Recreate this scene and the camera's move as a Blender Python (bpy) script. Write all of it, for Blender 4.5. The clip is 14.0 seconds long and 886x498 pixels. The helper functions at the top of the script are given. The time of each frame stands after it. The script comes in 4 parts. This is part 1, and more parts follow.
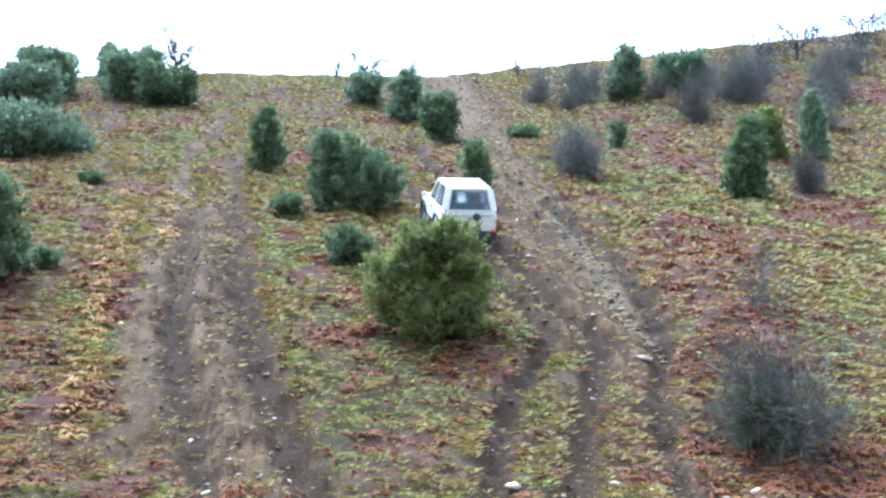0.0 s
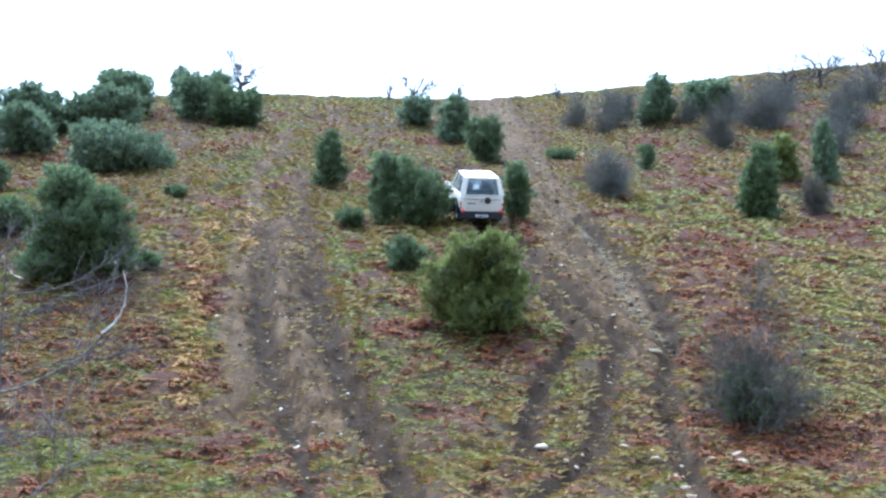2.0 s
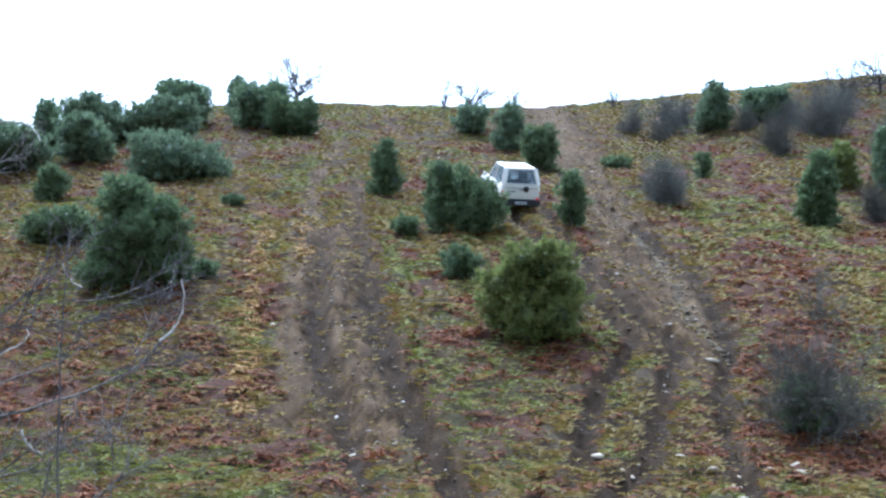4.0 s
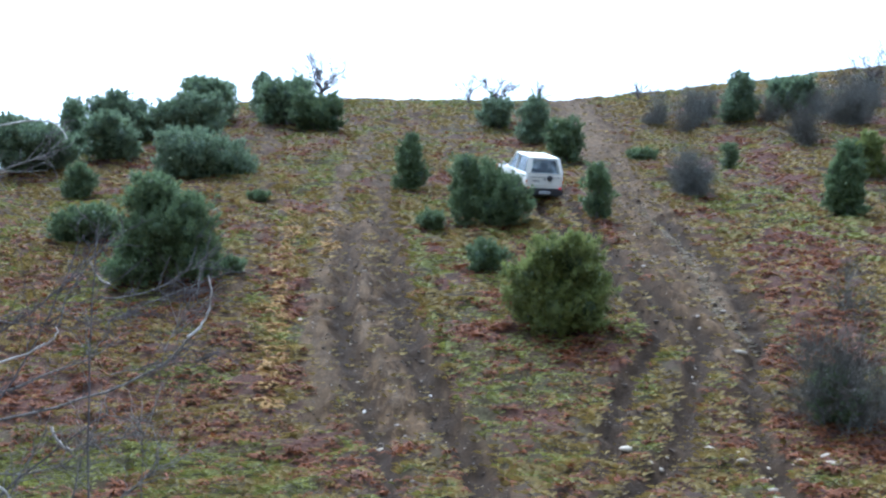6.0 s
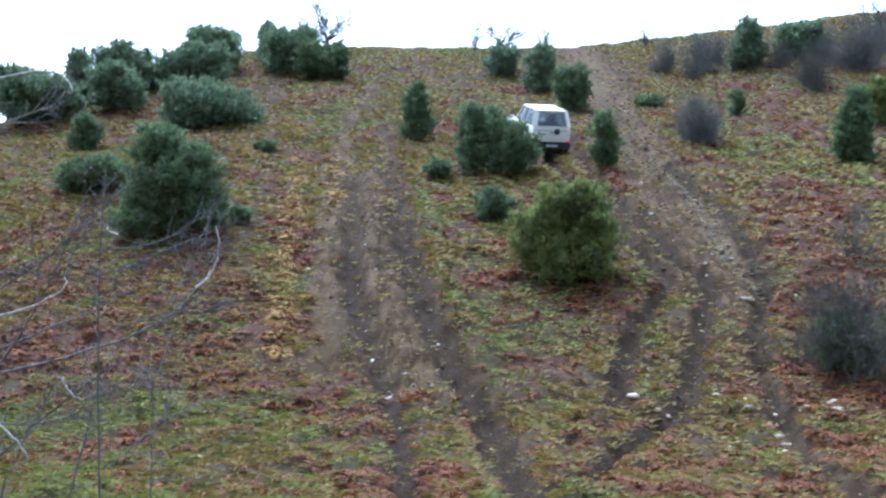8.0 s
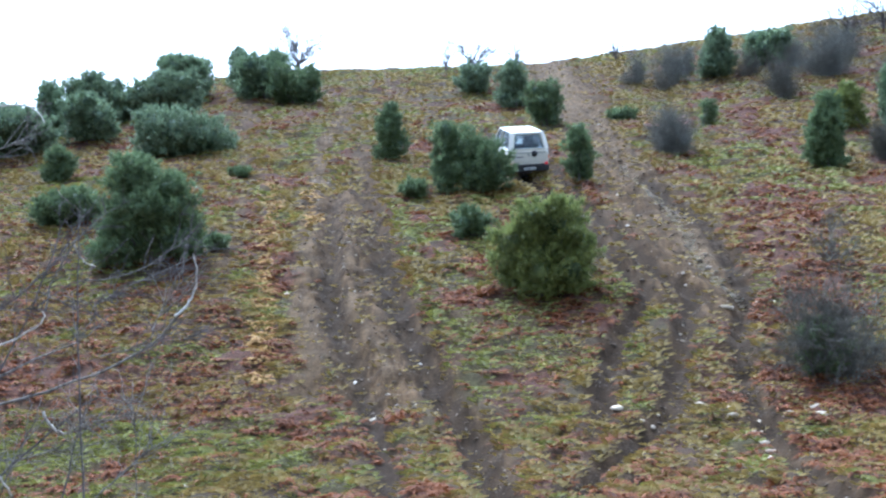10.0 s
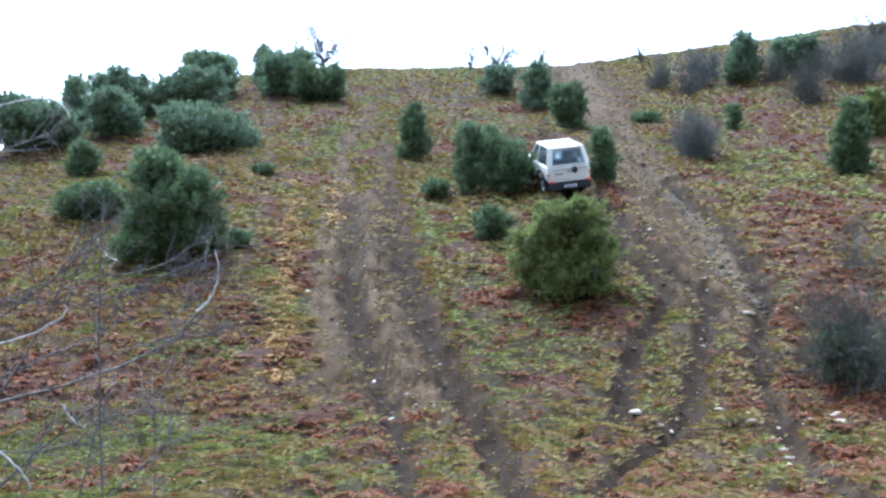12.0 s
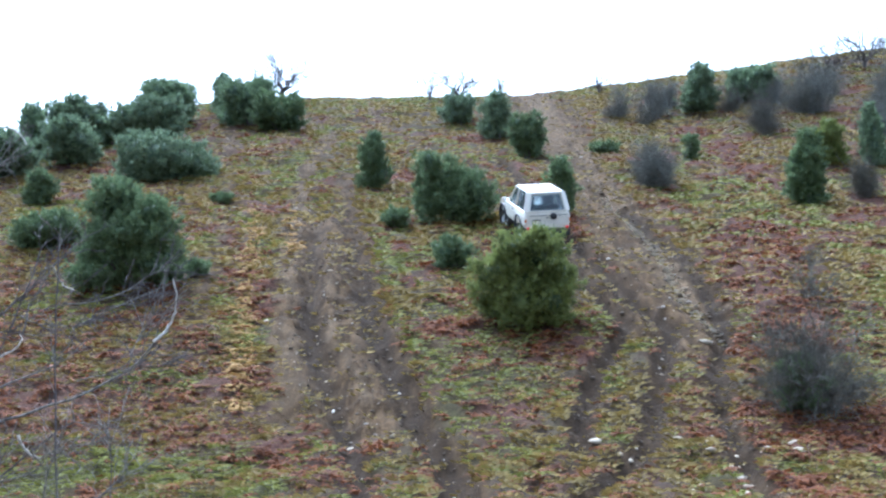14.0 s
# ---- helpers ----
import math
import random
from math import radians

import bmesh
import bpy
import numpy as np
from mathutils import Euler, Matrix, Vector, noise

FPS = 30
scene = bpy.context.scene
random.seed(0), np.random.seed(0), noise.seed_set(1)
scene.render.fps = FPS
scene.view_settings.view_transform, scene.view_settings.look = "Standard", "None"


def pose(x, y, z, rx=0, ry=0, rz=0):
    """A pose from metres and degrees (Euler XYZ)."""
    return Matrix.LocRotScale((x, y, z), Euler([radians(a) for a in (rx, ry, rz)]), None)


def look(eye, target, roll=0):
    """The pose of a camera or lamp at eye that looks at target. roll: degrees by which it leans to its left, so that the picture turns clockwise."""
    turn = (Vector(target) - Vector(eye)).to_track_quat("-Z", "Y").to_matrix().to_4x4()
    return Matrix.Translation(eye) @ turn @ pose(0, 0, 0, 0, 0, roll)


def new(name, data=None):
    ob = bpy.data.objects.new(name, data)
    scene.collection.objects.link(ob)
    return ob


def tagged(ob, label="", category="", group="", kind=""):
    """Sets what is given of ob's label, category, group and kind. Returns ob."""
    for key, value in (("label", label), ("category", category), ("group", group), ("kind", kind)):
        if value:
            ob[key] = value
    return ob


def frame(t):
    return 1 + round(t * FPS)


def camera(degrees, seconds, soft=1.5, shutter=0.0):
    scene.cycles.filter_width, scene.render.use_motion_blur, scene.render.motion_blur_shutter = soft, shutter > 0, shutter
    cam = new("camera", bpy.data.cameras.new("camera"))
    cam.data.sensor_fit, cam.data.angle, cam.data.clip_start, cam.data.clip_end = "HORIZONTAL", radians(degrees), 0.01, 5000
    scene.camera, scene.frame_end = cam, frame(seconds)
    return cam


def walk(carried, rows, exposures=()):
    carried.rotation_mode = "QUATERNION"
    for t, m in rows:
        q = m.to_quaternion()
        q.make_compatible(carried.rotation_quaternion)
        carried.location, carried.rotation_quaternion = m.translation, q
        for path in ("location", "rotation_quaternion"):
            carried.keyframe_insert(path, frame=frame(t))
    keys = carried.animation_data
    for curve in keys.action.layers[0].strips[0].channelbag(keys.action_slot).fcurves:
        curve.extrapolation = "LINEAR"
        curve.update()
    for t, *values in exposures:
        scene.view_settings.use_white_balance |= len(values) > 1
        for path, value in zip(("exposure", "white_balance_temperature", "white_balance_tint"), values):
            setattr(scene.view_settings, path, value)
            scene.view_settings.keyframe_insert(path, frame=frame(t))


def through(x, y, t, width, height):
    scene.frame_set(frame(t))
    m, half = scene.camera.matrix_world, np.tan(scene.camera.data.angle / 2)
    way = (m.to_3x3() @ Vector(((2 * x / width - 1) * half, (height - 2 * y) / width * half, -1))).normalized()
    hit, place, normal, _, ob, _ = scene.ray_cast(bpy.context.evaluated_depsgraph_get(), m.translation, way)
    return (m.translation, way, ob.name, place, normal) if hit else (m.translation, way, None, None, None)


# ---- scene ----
cam = camera(36.18, 14.0, soft=2.3)
PATH = [
    (0.0, pose(0.69, 5.95, 0.69, 95.079, 0.898, -5.748)),
    (0.1, pose(0.50, 5.30, 0.60, 95.25, 0.85, -5.85)),
    (0.2, pose(0.04, 3.68, 0.30, 96.769, 0.616, -6.741)),
    (0.5, pose(-0.20, 1.73, 0.24, 95.803, 0.800, -6.079)),
    (0.7, pose(-0.05, 0.80, 0.10, 96.1, 0.40, -4.6)),
    (1.0, pose(0.00, 0.00, 0.00, 95.279, 0.013, -4.393)),
    (1.5, pose(0.00, 0.00, 0.00, 95.252, -0.540, -3.687)),
    (2.0, pose(0.00, 0.00, 0.00, 95.678, -0.055, -4.073)),
    (2.5, pose(0.00, 0.00, 0.00, 95.927, 0.363, -3.381)),
    (3.0, pose(0.00, 0.00, 0.00, 96.183, -0.082, -2.641)),
    (5.5, pose(0.00, 0.00, 0.00, 95.741, 0.203, -0.836)),
    (6.0, pose(0.00, 0.00, 0.00, 95.776, 0.171, -0.603)),
    (6.5, pose(0.00, 0.00, 0.00, 95.400, -0.000, 0.000)),
    (7.0, pose(0.00, 0.00, 0.00, 94.755, -0.167, 0.248)),
    (7.5, pose(0.00, 0.00, 0.00, 94.134, 0.026, 0.003)),
    (8.0, pose(0.00, 0.00, 0.00, 93.618, 0.467, -0.275)),
    (8.5, pose(0.00, 0.00, 0.00, 94.537, 0.689, -0.360)),
    (8.7, pose(0.00, 0.00, 0.00, 94.969, 0.788, -1.048)),
    (10.8, pose(0.00, 0.00, 0.00, 94.141, 3.117, -0.656)),
    (11.0, pose(0.00, 0.00, 0.00, 94.846, 2.253, -0.711)),
    (11.5, pose(0.00, 0.00, 0.00, 94.553, 1.759, -0.713)),
    (12.0, pose(0.00, 0.00, 0.00, 94.448, 1.561, -0.224)),
    (12.5, pose(0.00, 0.00, 0.00, 95.073, 1.711, -0.616)),
    (13.0, pose(0.00, 0.00, 0.00, 95.211, 1.834, -0.731)),
    (13.5, pose(0.00, 0.00, 0.00, 95.567, 1.945, -0.835)),
    (14.0, pose(0.00, 0.00, 0.00, 95.629, 1.708, -1.928)),
]
walk(cam, PATH, exposures=[(0.0, 2.39, 4690, 6), (1.0, 2.24, 4690, 6), (1.5, 2.14, 4690, 6), (3.0, 1.84, 4690, 6), (6.5, 1.59, 4690, 6), (7.5, 1.59, 4690, 6), (8.5, 1.79, 4690, 6), (11.0, 1.94, 4690, 6), (14.0, 1.89, 4690, 6)])


# ---- overcast daylight ----
SUN_HEIGHT, SUN_TURN = 60, -20
world = bpy.data.worlds.new("overcast_sky")
scene.world = world
world.use_nodes = True
nt = world.node_tree
back = nt.nodes["Background"]
sky = nt.nodes.new("ShaderNodeTexSky")
sky.sky_type, sky.sun_disc = "NISHITA", False
sky.sun_elevation, sky.sun_rotation = radians(SUN_HEIGHT), radians(SUN_TURN)
sky.air_density, sky.dust_density, sky.ozone_density = 1.0, 6.0, 1.0
grey = nt.nodes.new("ShaderNodeHueSaturation")
grey.inputs["Saturation"].default_value = 0.42
nt.links.new(sky.outputs[0], grey.inputs["Color"])
nt.links.new(grey.outputs[0], back.inputs["Color"])
back.inputs["Strength"].default_value = 0.15
sun_data = bpy.data.lights.new("sun", "SUN")
sun_data.energy, sun_data.angle, sun_data.color = 0.9, radians(35), (1.0, 0.97, 0.93)
sun = new("sun", sun_data)
# from ahead of the camera and to its left, behind thin cloud
sun.matrix_world = look((-24, 106, 121), (0, 40, 0))


# ---- materials ----
def material(name, rough=0.8, metal=0.0):
    m = bpy.data.materials.new(name)
    m.use_nodes = True
    bsdf = m.node_tree.nodes["Principled BSDF"]
    bsdf.inputs["Roughness"].default_value = rough
    bsdf.inputs["Metallic"].default_value = metal
    return m, m.node_tree, bsdf


def add(nt, kind, **values):
    n = nt.nodes.new(kind)
    for key, v in values.items():
        n.inputs[key.replace("_", " ")].default_value = v
    return n


def ramp(nt, source, stops):
    n = nt.nodes.new("ShaderNodeValToRGB")
    e = n.color_ramp.elements
    while len(e) < len(stops):
        e.new(0.5)
    for k, (at, colour) in enumerate(stops):
        e[k].position, e[k].color = at, (*colour, 1)
    nt.links.new(source, n.inputs[0])
    return n.outputs[0]


def noise_out(nt, scale, detail=4.0, rough=0.6):
    co = nt.nodes.new("ShaderNodeTexCoord")
    n = add(nt, "ShaderNodeTexNoise", Scale=scale, Detail=detail, Roughness=rough)
    nt.links.new(co.outputs["Object"], n.inputs["Vector"])
    return n.outputs[0]


def mix(nt, fac, a, b, kind="MIX"):
    n = nt.nodes.new("ShaderNodeMix")
    n.data_type, n.blend_type = "RGBA", kind
    for socket, v in ((n.inputs[0], fac), (n.inputs[6], a), (n.inputs[7], b)):
        if isinstance(v, (int, float)):
            socket.default_value = v
        elif isinstance(v, tuple):
            socket.default_value = (*v, 1)
        else:
            nt.links.new(v, socket)
    return n.outputs[2]


def bump(nt, bsdf, height, strength, distance):
    b = add(nt, "ShaderNodeBump", Strength=strength, Distance=distance)
    nt.links.new(height, b.inputs["Height"])
    nt.links.new(b.outputs[0], bsdf.inputs["Normal"])


def attribute(nt, name):
    a = nt.nodes.new("ShaderNodeAttribute")
    a.attribute_name = name
    return a.outputs["Fac"]


def leafy(name, dark, light, rough=0.6, tip=0.75, through=0.25):
    """Foliage: each sprig has its own shade between dark and light, with paler young tips."""
    m, nt, bsdf = material(name, rough)
    geo = nt.nodes.new("ShaderNodeNewGeometry")
    mid = tuple((a + b) / 2 for a, b in zip(dark, light))
    own = ramp(nt, geo.outputs["Random Per Island"], [(0.0, dark), (0.6, mid), (1.0, light)])
    patch = ramp(nt, noise_out(nt, 2.6, 5), [(0.32, tuple(0.55 * v for v in dark)), (0.5, mid), (0.66, tuple(1.15 * v for v in light))])
    col = mix(nt, 0.55, own, patch)
    who = nt.nodes.new("ShaderNodeObjectInfo")
    col = mix(nt, 0.5, col, ramp(nt, who.outputs["Random"], [(0.0, (0.35, 0.36, 0.36)), (0.5, (0.5, 0.5, 0.48)), (1.0, (0.62, 0.64, 0.56))]), "OVERLAY")
    tips = tuple(min(1, v * k) for v, k in zip(light, (1.9, 1.75, 1.4)))
    t = nt.nodes.new("ShaderNodeMath")
    t.operation = "MULTIPLY"
    nt.links.new(attribute(nt, "tip"), t.inputs[0])
    t.inputs[1].default_value = tip
    nt.links.new(mix(nt, t.outputs[0], col, tips), bsdf.inputs["Base Color"])
    bsdf.inputs["Specular IOR Level"].default_value = 0.3
    glow = nt.nodes.new("ShaderNodeBsdfTranslucent")
    nt.links.new(col, glow.inputs[0])
    mx = nt.nodes.new("ShaderNodeMixShader")
    mx.inputs[0].default_value = through
    nt.links.new(bsdf.outputs[0], mx.inputs[1])
    nt.links.new(glow.outputs[0], mx.inputs[2])
    nt.links.new(mx.outputs[0], nt.nodes["Material Output"].inputs[0])
    return m


def plain(name, colour, rough=0.6, metal=0.0, spread=0.15, scale=6.0, relief=0.0):
    m, nt, bsdf = material(name, rough, metal)
    lo = tuple(v * (1 - spread) for v in colour)
    hi = tuple(min(1, v * (1 + spread)) for v in colour)
    n = noise_out(nt, scale, 6)
    nt.links.new(ramp(nt, n, [(0.3, lo), (0.7, hi)]), bsdf.inputs["Base Color"])
    if relief:
        bump(nt, bsdf, n, 0.6, relief)
    return m


def ground_material():
    m, nt, bsdf = material("hillside_soil", 0.95)
    bsdf.inputs["Specular IOR Level"].default_value = 0.06
    broad, mid, fine = noise_out(nt, 0.35, 3), noise_out(nt, 1.6, 5, 0.65), noise_out(nt, 9, 6, 0.7)
    turf = ramp(nt, mid, [(0.30, (0.0328, 0.0246, 0.0197)), (0.44, (0.0861, 0.0541, 0.0377)), (0.54, (0.111, 0.0861, 0.0451)), (0.66, (0.111, 0.107, 0.0476)), (0.8, (0.139, 0.123, 0.0697))])
    leaf = ramp(nt, fine, [(0.3, (0.0328, 0.0213, 0.0164)), (0.5, (0.0984, 0.0697, 0.0451)), (0.72, (0.18, 0.139, 0.0902))])
    turf = mix(nt, 0.5, mix(nt, 0.5, turf, leaf), (0.026, 0.018, 0.012))
    rust = ramp(nt, fine, [(0.32, (0.0328, 0.018, 0.0139)), (0.6, (0.102, 0.0508, 0.0344)), (0.8, (0.156, 0.0902, 0.0574))])
    turf = mix(nt, attribute(nt, "bracken"), turf, rust)
    lush = ramp(nt, fine, [(0.3, (0.022, 0.02, 0.008)), (0.55, (0.06, 0.058, 0.02)), (0.8, (0.115, 0.105, 0.038))])
    turf = mix(nt, attribute(nt, "lush"), turf, lush)
    mud = ramp(nt, fine, [(0.3, (0.026, 0.0155, 0.008)), (0.5, (0.068, 0.041, 0.0195)), (0.66, (0.107, 0.067, 0.032)), (0.8, (0.175, 0.12, 0.066))])
    mud2 = ramp(nt, mid, [(0.38, (0.029, 0.018, 0.0095)), (0.62, (0.086, 0.054, 0.026))])
    mud = mix(nt, 0.45, mud, mud2)
    where = nt.nodes.new("ShaderNodeTexCoord")
    along_track = nt.nodes.new("ShaderNodeMapping")
    along_track.inputs["Scale"].default_value = (1.0, 0.16, 0.4)
    nt.links.new(where.outputs["Object"], along_track.inputs["Vector"])
    streak = add(nt, "ShaderNodeTexNoise", Scale=4.5, Detail=5.0, Roughness=0.65)
    nt.links.new(along_track.outputs[0], streak.inputs["Vector"])
    mud = mix(nt, 0.5, mud, ramp(nt, streak.outputs[0], [(0.42, (0.019, 0.0121, 0.0063)), (0.5, (0.057, 0.036, 0.0178)), (0.6, (0.14, 0.09, 0.046))]))
    col = mix(nt, attribute(nt, "mud"), turf, mud)
    pale = ramp(nt, fine, [(0.3, (0.085, 0.058, 0.033)), (0.7, (0.2, 0.142, 0.084))])
    col = mix(nt, attribute(nt, "pale"), col, pale)
    dark_rut = ramp(nt, fine, [(0.3, (0.0178, 0.012, 0.0075)), (0.7, (0.046, 0.031, 0.019))])
    col = mix(nt, attribute(nt, "dark_rut"), col, dark_rut)
    grain = noise_out(nt, 30, 5, 0.75)
    col = mix(nt, 0.85, col, ramp(nt, grain, [(0.34, (0.24, 0.23, 0.22)), (0.5, (0.5, 0.5, 0.5)), (0.66, (0.76, 0.75, 0.73))]), "OVERLAY")
    nt.links.new(col, bsdf.inputs["Base Color"])
    bump(nt, bsdf, mix(nt, 0.35, fine, grain), 0.9, 0.06)
    return m


M_GROUND = ground_material()
M_JUNIPER = leafy("juniper_green", (0.05, 0.082, 0.05), (0.155, 0.2, 0.09), through=0.45)
# far bushes: distance haze put into a paler leaf colour
M_JUNIPER_HAZED = leafy("juniper_hazed_green", (0.078, 0.118, 0.086), (0.21, 0.265, 0.15), through=0.45)
M_JUNIPER_WARM = leafy("juniper_yellow_green", (0.042, 0.07, 0.036), (0.215, 0.235, 0.062), through=0.45)
M_FERN = leafy("dead_bracken", (0.038, 0.0125, 0.0055), (0.215, 0.074, 0.02), 0.8, 0.3)
M_FERN_YELLOW = leafy("yellowed_bracken", (0.1, 0.055, 0.018), (0.37, 0.225, 0.068), 0.8, 0.3)
M_GRASS = leafy("winter_grass", (0.062, 0.045, 0.015), (0.305, 0.222, 0.062), 0.7, 0.2)
M_GRASS_LUSH = leafy("lush_grass", (0.06, 0.064, 0.014), (0.23, 0.225, 0.05), 0.7, 0.2)
M_BARK = plain("grey_bark", (0.11, 0.095, 0.085), 0.9, spread=0.4, scale=14)
M_TWIG = plain("bare_twig", (0.13, 0.12, 0.092), 0.9, spread=0.35, scale=5)
M_TWIG_DARK = plain("dark_bare_twig", (0.19, 0.185, 0.155), 0.9, spread=0.35, scale=5)
M_LICHEN = plain("pale_lichened_twig", (0.46, 0.41, 0.34), 0.9, spread=0.55, scale=20)
M_TWIG_PALE = plain("weathered_twig", (0.17, 0.15, 0.125), 0.9, spread=0.75, scale=24)
M_TWIG_NEAR = plain("brown_twig", (0.09, 0.075, 0.068), 0.9, spread=0.4, scale=5)
M_TWIG_TREE = plain("dark_tree_twig", (0.085, 0.07, 0.06), 0.9, spread=0.3, scale=5)
M_STONE = plain("limestone", (0.42, 0.345, 0.24), 0.85, spread=0.25, scale=9, relief=0.02)
M_STONE_GREY = plain("muddy_limestone", (0.5, 0.42, 0.3), 0.9, spread=0.4, scale=7, relief=0.02)

# ---- the lie of the land ----
PROFILE = [(-400, -2.6), (-20, -1.9), (0, -1.65), (8, -2.0), (18, -2.85), (26.9, -2.35), (31.95, -0.75), (38.6, 2.0), (50.9, 6.0),
           (63.9, 10.2), (76, 14.2), (88, 18.6), (97, 20.75), (112, 21.6), (150, 22.6), (400, 24), (3000, 10)]


def smooth(a, b, v):
    k = np.clip((v - a) / (b - a), 0, 1)
    return k * k * (3 - 2 * k)


def profile(y):
    """Height of the hill along its fall line: a smoothed polyline."""
    py, pz = np.array(PROFILE, float).T
    total = 0
    for shift in (-6, -4, -2, 0, 2, 4, 6):
        total = total + np.interp(y + shift * np.clip(np.abs(y) / 45, 0.2, 1), py, pz)
    return total / 7


def base_height(x, y):
    """The hill without ruts and tussocks: it falls away to the left of the crest and climbs to the right."""
    z = profile(y)
    s = np.clip(-x - 15.5 + 0.25 * (y - 72), 0, 40)
    z = z - 0.03 * s * s * smooth(40, 52, y) * (1 - smooth(150, 400, y))
    r = np.sqrt(np.clip(x - 8, 0, 60) ** 2 + 9) - 3
    z = z + 0.115 * r * smooth(45, 90, y) * (1 - smooth(200, 600, y))
    return z


# ---- ruts and soil ----
LEFT_TRACK = [(-2.4, 86), (-2.75, 79.4), (-3.71, 68.2), (-3.65, 60.3), (-2.82, 49.5), (-2.09, 40.3), (-1.36, 34.7), (-0.62, 30.5), (0.0, 26), (0.2, 20)]
LEFT_PALE = [(-3.07, 77.3), (-4.0, 65.9), (-3.83, 56.2), (-3.47, 45), (-2.93, 36.4), (-2.48, 31.2)]
LEFT_MIDDLE = [(-3.0, 57.5), (-2.75, 47.6), (-2.56, 39.85), (-2.19, 36.0), (-1.46, 32.2), (-0.98, 29.0), (-0.69, 26.3), (-0.5, 20)]
LEFT_DEEP = [(-2.19, 61.8), (-1.3, 47.6), (-0.95, 41.5), (-0.6, 37.6), (-0.08, 34.2), (0.52, 31.3), (0.95, 29.2), (1.16, 26.5), (1.5, 20)]
LEFT_RIDGE = [(-2.19, 47.2), (-2.05, 43.0), (-2.0, 40.0), (-1.68, 36.4), (-0.96, 33.9), (-0.72, 32.1)]
RIGHT_TRACK = [(9.6, 92), (9.48, 85.9), (8.95, 76.3), (8.7, 63.4), (8.46, 51.5), (8.35, 44.3), (8.2, 39.7), (7.7, 36.5)]
CAR_RIGHT = [(5.3, 66), (5.55, 61), (5.91, 55), (6.08, 49), (6.48, 43.5), (7.0, 39.5), (7.6, 37.3), (6.97, 35.1), (6.21, 32.5), (5.57, 30.1), (4.68, 28), (3.48, 26), (2.2, 22)]
CAR_LEFT = [(3.6, 66), (4.0, 60), (4.6, 53), (5.49, 45.9), (5.9, 40.9), (6.4, 37.5), (5.52, 35.3), (4.7, 33.2), (4.23, 31.2), (3.85, 29)]
FAR_RIGHT = [(8.97, 52.6), (9.5, 45.9), (9.35, 40.3), (9.0, 36.8), (8.03, 33.9), (7.45, 31.2), (7.2, 28.4), (7.0, 26), (6.8, 20)]
MIDDLE_TRACK = [(-1.6, 85.9), (0.2, 77.3), (1.93, 69.5), (3.14, 64.2), (3.77, 57.5)]
STONE_LINE = [(9.68, 70.4), (9.15, 61.1), (8.7, 54.4), (8.81, 50.5), (8.96, 47.4), (8.75, 43.5), (8.5, 39.5), (8.76, 36.6)]
LOW_RIGHT = [(6.27, 32.5), (5.86, 29.8), (5.95, 28), (5.83, 26), (5.6, 20)]
YELLOW_ROW = [(-5.46, 54.4), (-5.06, 49.5), (-4.72, 43.6), (-4.32, 39.2), (-3.97, 35.5), (-3.76, 32.5)]
YELLOW_SHORT = [(-4.06, 55), (-3.71, 49.5), (-3.3, 45.9)]
LEFT_GULLY = [(-9.1, 77.3), (-7.71, 63.4), (-6.55, 54.9), (-6.08, 43.5), (-5.63, 38.2)]

TABLE = np.random.RandomState(7).rand(256, 256)


def lattice(x, y, scale, seed=0):
    """Smooth value noise in 0..1 with features of that many metres."""
    u, v = np.asarray(x) / scale + 37.3 * seed + 500, np.asarray(y) / scale + 91.7 * seed + 500
    i, j = np.floor(u).astype(int), np.floor(v).astype(int)
    a, b = u - i, v - j
    a, b = a * a * (3 - 2 * a), b * b * (3 - 2 * b)
    t = lambda p, q: TABLE[p % 256, q % 256]
    return (t(i, j) * (1 - a) + t(i + 1, j) * a) * (1 - b) + (t(i, j + 1) * (1 - a) + t(i + 1, j + 1) * a) * b


def rough_noise(x, y, scale, seed=0):
    return 0.55 * lattice(x, y, scale, seed) + 0.3 * lattice(x, y, scale / 2.1, seed + 1) + 0.15 * lattice(x, y, scale / 4.3, seed + 2)


def along(line, x, y):
    """Distance of points to a polyline."""
    best = np.full(np.shape(x), 1e9)
    for (x0, y0), (x1, y1) in zip(line, line[1:]):
        dx, dy = x1 - x0, y1 - y0
        k = np.clip(((x - x0) * dx + (y - y0) * dy) / (dx * dx + dy * dy), 0, 1)
        best = np.minimum(best, np.hypot(x - x0 - k * dx, y - y0 - k * dy))
    return best


def strip(line, x, y, half, edge=0.3):
    """1 on a strip of that half width, with a ragged edge, 0 beside it."""
    d = along(line, x, y) + 0.5 * edge * (rough_noise(x, y, 0.7, 5) - 0.5) * 3
    return 1 - smooth(half - edge, half + edge, d)


RUTS = [(LEFT_MIDDLE, 0.3, 0.28), (LEFT_DEEP, 0.34, 0.42), (LEFT_PALE, 0.25, 0.08), (CAR_RIGHT, 0.26, 0.3), (CAR_LEFT, 0.24, 0.25), (LEFT_RIDGE, 0.2, -0.12),
        (FAR_RIGHT, 0.24, 0.2), (STONE_LINE, 0.25, 0.15)]


